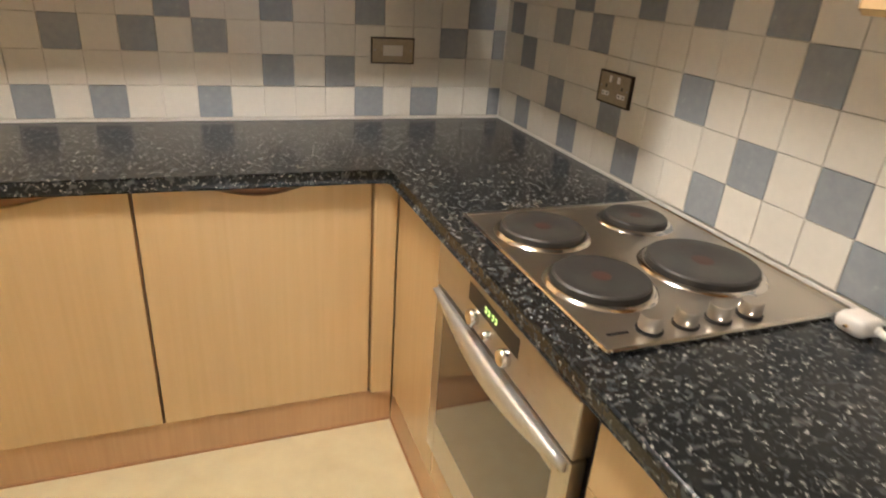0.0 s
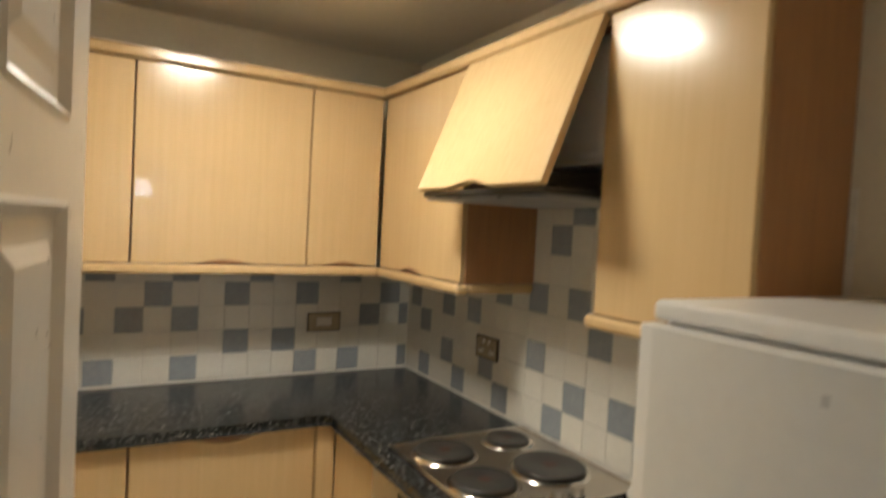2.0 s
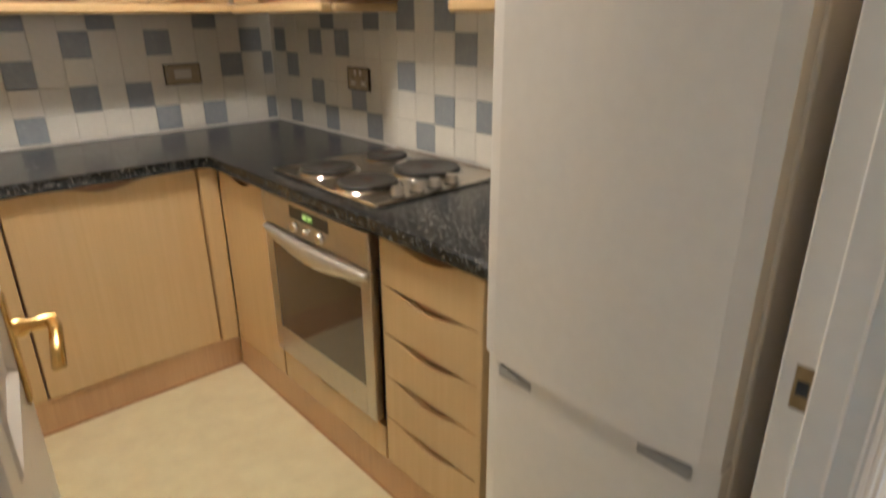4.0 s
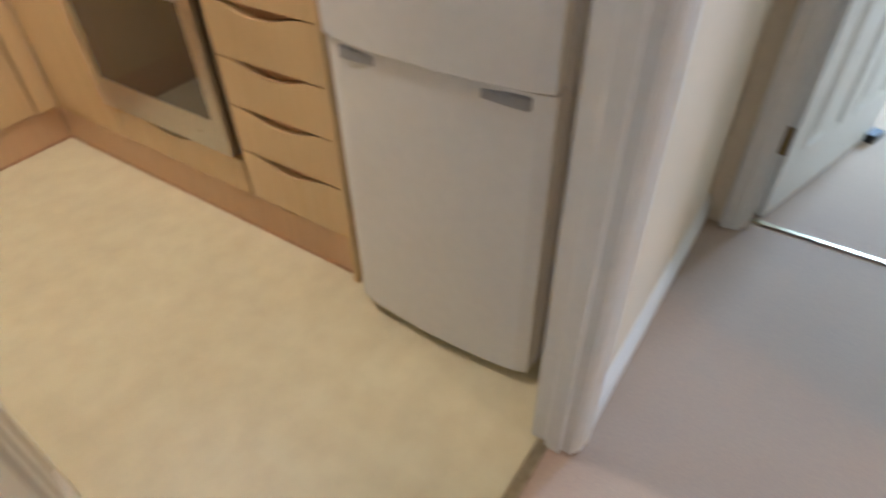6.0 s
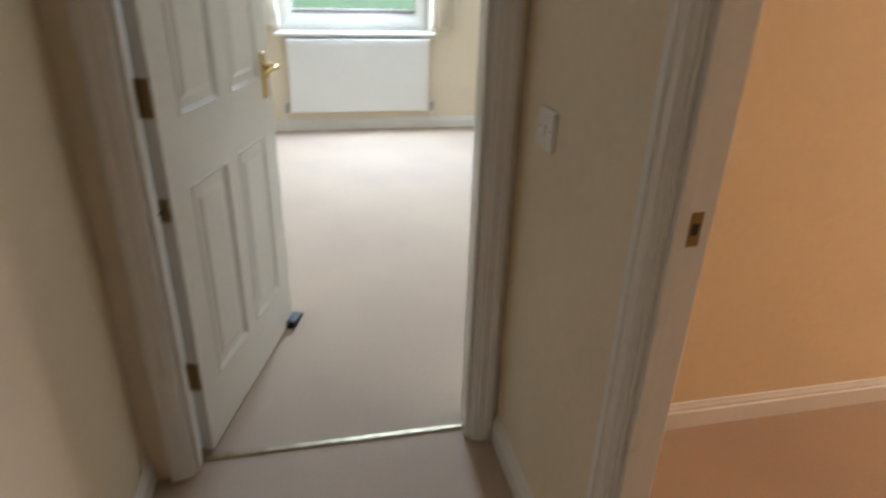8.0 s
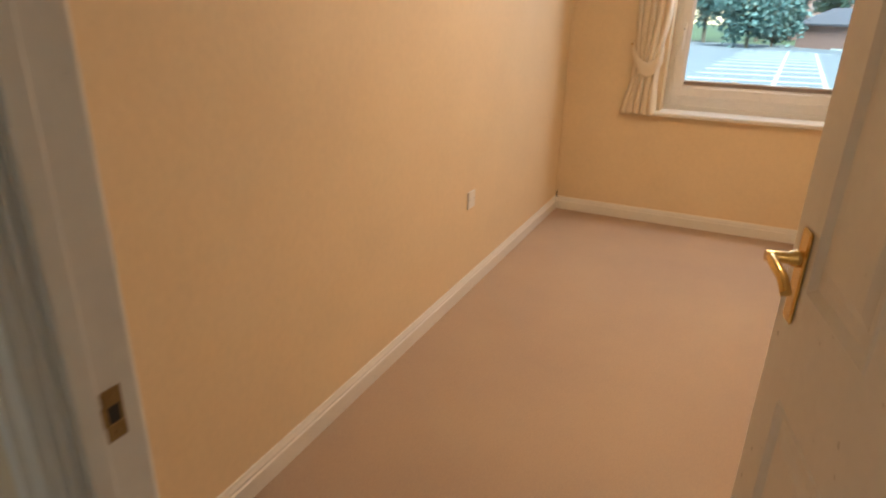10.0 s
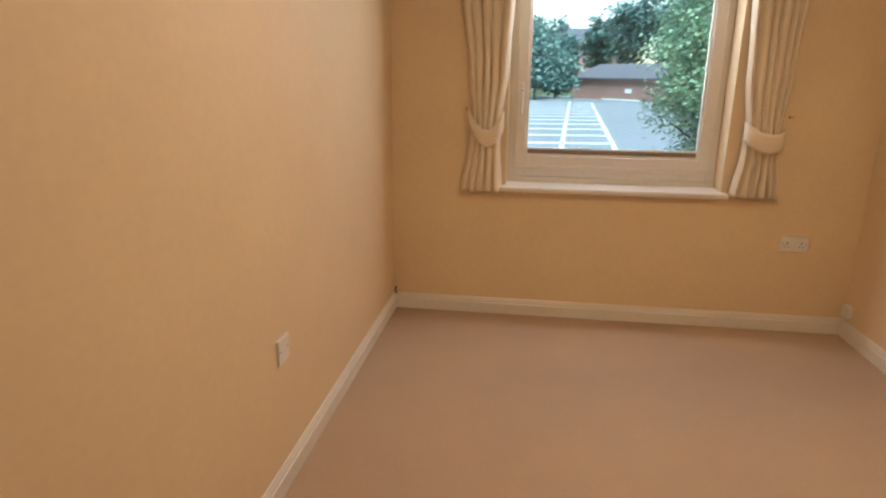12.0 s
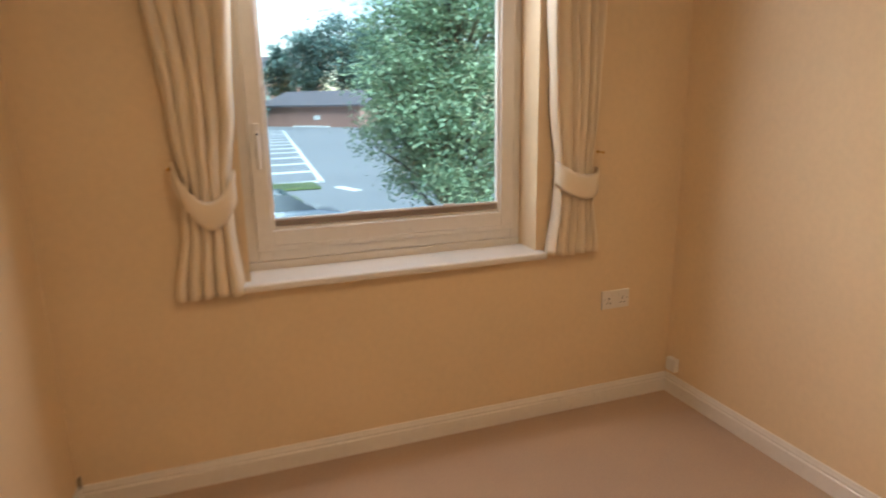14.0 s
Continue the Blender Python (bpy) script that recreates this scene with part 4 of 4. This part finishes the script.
# ---- outside ----
GZ = -2.4
slab("ground", -400, 400, -600, 200, GZ - 0.3, GZ, GRASS, "grassy ground around the building", "ground")
tagged(box("road", -45, 40, -128, -13, GZ - 0.05, GZ + 0.012, ASPH), "grey asphalt of a car park", "car park", kind="structure")


def bay_lines():
    """White parking bay lines: two long lines and the cross lines of each bay."""
    ob = base("bay_marking", (-4.5, -60, GZ + 0.012), "white painted parking bay lines on asphalt", "road marking")
    bm = bmesh.new()
    turn = math.atan2(-3.7, -62)
    def stripe(x0, y0, x1, y1, w):
        d = Vector((x1 - x0, y1 - y0, 0))
        s = Vector((-d.y, d.x, 0)).normalized() * w / 2
        a, b = Vector((x0, y0, GZ + 0.017)), Vector((x1, y1, GZ + 0.017))
        bm.faces.new([bm.verts.new(p) for p in (a - s, b - s, b + s, a + s)])
    def mid(y):
        return -2.3 - (-38 - y) * 3.9 / 62
    stripe(mid(-36), -36, mid(-104), -104, 0.28)
    stripe(mid(-36) - 2.85, -36, mid(-100) - 3.2, -100, 0.28)
    for i in range(14):
        y = -36 - 5.0 * i
        stripe(mid(y) - 2.9, y - 0.3, mid(y) + 5.5, y + 0.6, 0.8)
    stripe(-8.6, -100, -11.0, -96, 0.3)
    for i in range(6):
        stripe(-12.5 - 1.9 * i, -98 + 4.0 * i, -14.0 - 1.9 * i, -97 + 4.0 * i, 0.35)
    stripe(-5.4, -34, -6.0, -32.2, 0.5)
    under(mesh_ob("lines", bm, PAINTL), ob)


bay_lines()
tagged(box("verge", -4.6, -1.2, -35.6, -33.4, GZ, GZ + 0.12, GRASS, 0.05), "low grass verge between parking bays", "verge", kind="structure")


def garage():
    """A long low brick garage block with a slate roof."""
    m = facing(Vector((-13.5, 17, 0)).normalized(), Vector((17, 13.5, 0)).normalized(), (-8.0, -120.0, GZ))
    L = 22.0
    ob = base("garage_block", m.translation, "long low brick garage block with slate roof", "garage")
    prism("wall", ((0, 0), (L, 0), (L, 3.4), (0, 3.4)), -7.0, BRICK, m=m, parent=ob)
    bm = bmesh.new()
    e = 0.5
    v = [bm.verts.new(p) for p in ((-e, 3.3, e), (L + e, 3.3, e), (L + e, 3.3, -7 - e), (-e, 3.3, -7 - e), (2.5, 5.9, -3.5), (L - 2.5, 5.9, -3.5),
                                    (-e, 3.6, e), (L + e, 3.6, e), (L + e, 3.6, -7 - e), (-e, 3.6, -7 - e))]
    for q in ((0, 1, 7, 6), (1, 2, 8, 7), (2, 3, 9, 8), (3, 0, 6, 9), (6, 7, 5, 4), (7, 8, 5), (8, 9, 4, 5), (9, 6, 4), (3, 2, 1, 0)):
        bm.faces.new([v[i] for i in q])
    bmesh.ops.transform(bm, matrix=m, verts=bm.verts)
    under(mesh_ob("roof", bm, SLATE), ob)
    box("sign", 12.2, 13.6, 1.2, 1.9, 0.01, 0.05, PAINTL, m=m, parent=ob)
    box("kerb", 8.0, 16.0, 0.0, 0.25, 0.5, 0.9, PAINTL, 0.03, m=m, parent=ob)


garage()


def house(x0, x1, y, h, label):
    ob = base("house", ((x0 + x1) / 2, y, GZ), label, "house")
    box("wall", x0, x1, y - 9, y, GZ, GZ + h, BRICK, parent=ob)
    prism("roof", ((0.0, 0), (-9.8, 0), (-4.9, 3.6)), x1 - x0 + 0.8, SLATE, m=facing((0, 1, 0), (1, 0, 0), (x0 - 0.4, y + 0.4, GZ + h)), parent=ob)
    nx = int((x1 - x0) / 2.6)
    for i in range(nx):
        for j in range(int(h / 2.9)):
            cx, cz = x0 + (i + 0.5) * (x1 - x0) / nx, GZ + 1.6 + 2.9 * j
            w = under(box("window", cx - 0.6, cx + 0.6, y - 0.1, y + 0.06, cz - 0.65, cz + 0.65, PAINTL, 0.02), ob)
            under(boxes("pane", [(cx - 0.53, cx - 0.04, y + 0.06, y + 0.065, cz - 0.57, cz + 0.57), (cx + 0.04, cx + 0.53, y + 0.06, y + 0.065, cz - 0.57, cz + 0.57)], BLACK), w)
            w.children[0]["kind"] = "stuff"


house(-26, -6, -168, 12, "red brick block of flats with white windows behind trees")
house(-44, -31, -150, 14, "red brick house with white windows behind trees")


def tree(x, y, h, r, leaf, count, mat, seed, low=0.25, label="broad leafy green tree", squash=1.0, twigs=80):
    """A tapered trunk with limbs and a crown of small leaves gathered round the twig ends."""
    rnd = random.Random(seed)
    ob = base("tree", (x, y, GZ), label, "tree")
    bm = bmesh.new()
    tips = []
    def limb(a, b, r0, r1):
        d = (b - a).normalized()
        s = d.orthogonal().normalized()
        t = d.cross(s)
        A = [bm.verts.new(a + (s * math.cos(k) + t * math.sin(k)) * r0) for k in (0, 1.05, 2.1, 3.14, 4.19, 5.24)]
        B = [bm.verts.new(b + (s * math.cos(k) + t * math.sin(k)) * r1) for k in (0, 1.05, 2.1, 3.14, 4.19, 5.24)]
        for i in range(6):
            bm.faces.new((A[i], A[(i + 1) % 6], B[(i + 1) % 6], B[i]))
    o = Vector((x, y, GZ - 0.1))
    crown = Vector((x, y, GZ + h * (low + 1) / 2))
    half = h * (1 - low) / 2
    limb(o, o + Vector((0.02 * h, 0, 0.5 * h)), 0.024 * h, 0.014 * h)
    limb(o + Vector((0.02 * h, 0, 0.5 * h)), o + Vector((0, 0.02 * h, 0.9 * h)), 0.014 * h, 0.004 * h)
    for i in range(twigs):
        while True:
            p = Vector((rnd.uniform(-1, 1), rnd.uniform(-1, 1), rnd.uniform(-1, 1)))
            if 0.35 < p.length < 1:
                break
        p = p * (0.8 + 0.3 * noise.noise(p * 1.7 + Vector((seed, 0, 0))))
        tip = crown + Vector((p.x * r, p.y * r, p.z * half * squash))
        root = o + Vector((0.02 * h, 0, min(0.85 * h, max(0.2 * h, (tip.z - GZ) * 0.7))))
        limb(root, tip, 0.006 * h, 0.0015 * h)
        tips.append(tip)
    under(mesh_ob("trunk", bm, BARK), ob)
    bm = bmesh.new()
    spread = r * 0.30 * (80 / twigs) ** 0.5
    for i in range(count):
        c = tips[i % len(tips)] + Vector((rnd.gauss(0, 1), rnd.gauss(0, 1), rnd.gauss(0, 0.75))) * spread * 0.62
        q = Euler((rnd.uniform(-0.9, 0.9), rnd.uniform(-0.9, 0.9), rnd.uniform(0, 6.28))).to_matrix()
        s = leaf * rnd.uniform(0.6, 1.25)
        bm.faces.new([bm.verts.new(c + q @ Vector(k) * s) for k in ((0, -0.55, 0), (0.28, -0.1, 0.06), (0, 0.55, -0.05), (-0.28, -0.1, 0.06))])
    me = bpy.data.meshes.new("leaves")
    bm.to_mesh(me)
    bm.free()
    me.materials.append(mat)
    lv = under(new("leaves", me), ob)
    tagged(lv, kind="stuff")
    return ob


tree(-4.75, -17.0, 7.2, 2.05, 0.092, 52000, LEAF, 11, low=0.12, twigs=190, label="leafy light green tree close to the window")
for i, (x, y, h, r) in enumerate(((-4.5, -116, 9.0, 3.8), (-1.0, -108, 11, 4.5), (-2.5, -140, 17, 5), (-14.5, -150, 17, 4.0), (-20, -142, 21, 5.5), (-26, -136, 23, 6.5), (-33, -140, 22, 6.5), (-41, -135, 20, 6), (6, -125, 15, 6), (-8.5, -158, 14, 3.2))):
    tree(x, y, h, r, 0.9, 4200, LEAF2, 20 + i, low=0.05 if i < 2 else 0.2, label="dark green tree behind the garages")


def car(x, y, rz):
    """A small white hatchback."""
    ob = base("car", (x, y, GZ + 0.012), "white parked hatchback car", "car", rz=rz)
    M = ob.matrix_basis @ pose(0, 0, 0, 90, 0, 0) @ Matrix.Translation((0, 0, -0.85))
    side = ((-2.0, 0.25), (2.0, 0.25), (2.05, 0.55), (1.95, 0.78), (1.1, 0.95), (-1.85, 0.98), (-2.05, 0.7))
    b = prism("body", side, 1.7, CARP, m=M, parent=ob)
    md = b.modifiers.new("round", "BEVEL")
    md.width, md.segments = 0.09, 3
    cab = ((-1.85, 0.96), (1.15, 0.93), (0.45, 1.38), (-0.2, 1.46), (-1.25, 1.42))
    g = prism("glasshouse", cab, 1.5, CARGL, m=M @ Matrix.Translation((0, 0, 0.1)), parent=ob)
    rf = prism("roof", ((-1.3, 1.41), (0.4, 1.38), (-0.2, 1.475), (-1.0, 1.47)), 1.42, CARP, m=M @ Matrix.Translation((0, 0, 0.14)), parent=ob)
    for u in (-1.25, 1.3):
        for w in (-0.01, 1.51):
            t = lathe("wheel", ((0.2, 0), (0.30, 0.0), (0.31, 0.03), (0.31, 0.17), (0.3, 0.2), (0.2, 0.2)), RUBBER, m=M @ Matrix.Translation((u, 0.31, w)), seg=24, parent=ob)
            under(lathe("rim", ((0.19, -0.005), (0.19, 0.205)), STEEL, m=M @ Matrix.Translation((u, 0.31, w)), seg=20), t)


car(-1.6, -23.1, 184)

# ---- wall tiles ----
P = 0.1045
def tile_mesh(w, h, mat):
    bm = bmesh.new()
    add_box(bm, -w / 2 + 0.0007, w / 2 - 0.0007, -h / 2 + 0.0007, h / 2 - 0.0007, 0, 0.008, 0.0012)
    me = bpy.data.meshes.new("tile")
    bm.to_mesh(me)
    bm.free()
    me.materials.append(mat)
    return me


tiles = {}
def lay(parent, m, u0, u1, v0, v1, blue):
    key = (round(u1 - u0, 4), round(v1 - v0, 4), blue)
    if key not in tiles:
        tiles[key] = tile_mesh(u1 - u0, v1 - v0, BLUET if blue else WHITET)
    ob = new("tile", tiles[key])
    ob.matrix_basis = m @ Matrix.Translation(((u0 + u1) / 2, (v0 + v1) / 2, 0))
    under(ob, parent)


BLUE_BACK = {1: (-10, -8, -5, 0, 2, 5), 2: (-3, -1), 3: (-9, -7, -5, 3, 5), 4: (-6, -3, 0, 4), 5: (-8, -5, -2, 2)}
BLUE_SIDE = {1: (1, 4, 7, 10, 14), 2: (3, 6, 11, 13), 3: (1, 9), 4: (0, 3, 5, 12), 5: (4, 7, 9, 11), 7: (10,), 8: (11,)}
Z0 = 0.9225
for row in range(1, 6):
    for i in range(-13, 6):
        c = -0.53 + P * i
        lay(KN, on_back(0, -0.001, 0), c - P / 2, min(c + P / 2, -0.009), Z0 + P * (row - 1), Z0 + P * row, i in BLUE_BACK[row])
for row in range(1, 9):
    for k in range(-1, 19):
        c = 0.097 + P * k
        if row > 5 and not 9 <= k <= 14:
            continue
        lay(KE, on_right(-0.001, 0, 0), max(c - P / 2, 0.009), c + P / 2, Z0 + P * (row - 1), Z0 + P * row, k in BLUE_SIDE.get(row, ()))
bm = bmesh.new()
add_box(bm, -1.95, -0.004, -0.004, -0.0005, 0.912, 1.45)
add_box(bm, -0.004, -0.0005, -2.06, -0.004, 0.912, 1.75)
tagged(mesh_ob("tile_grout", bm, GROUT), "pale grout between the wall tiles", "grout", kind="structure")
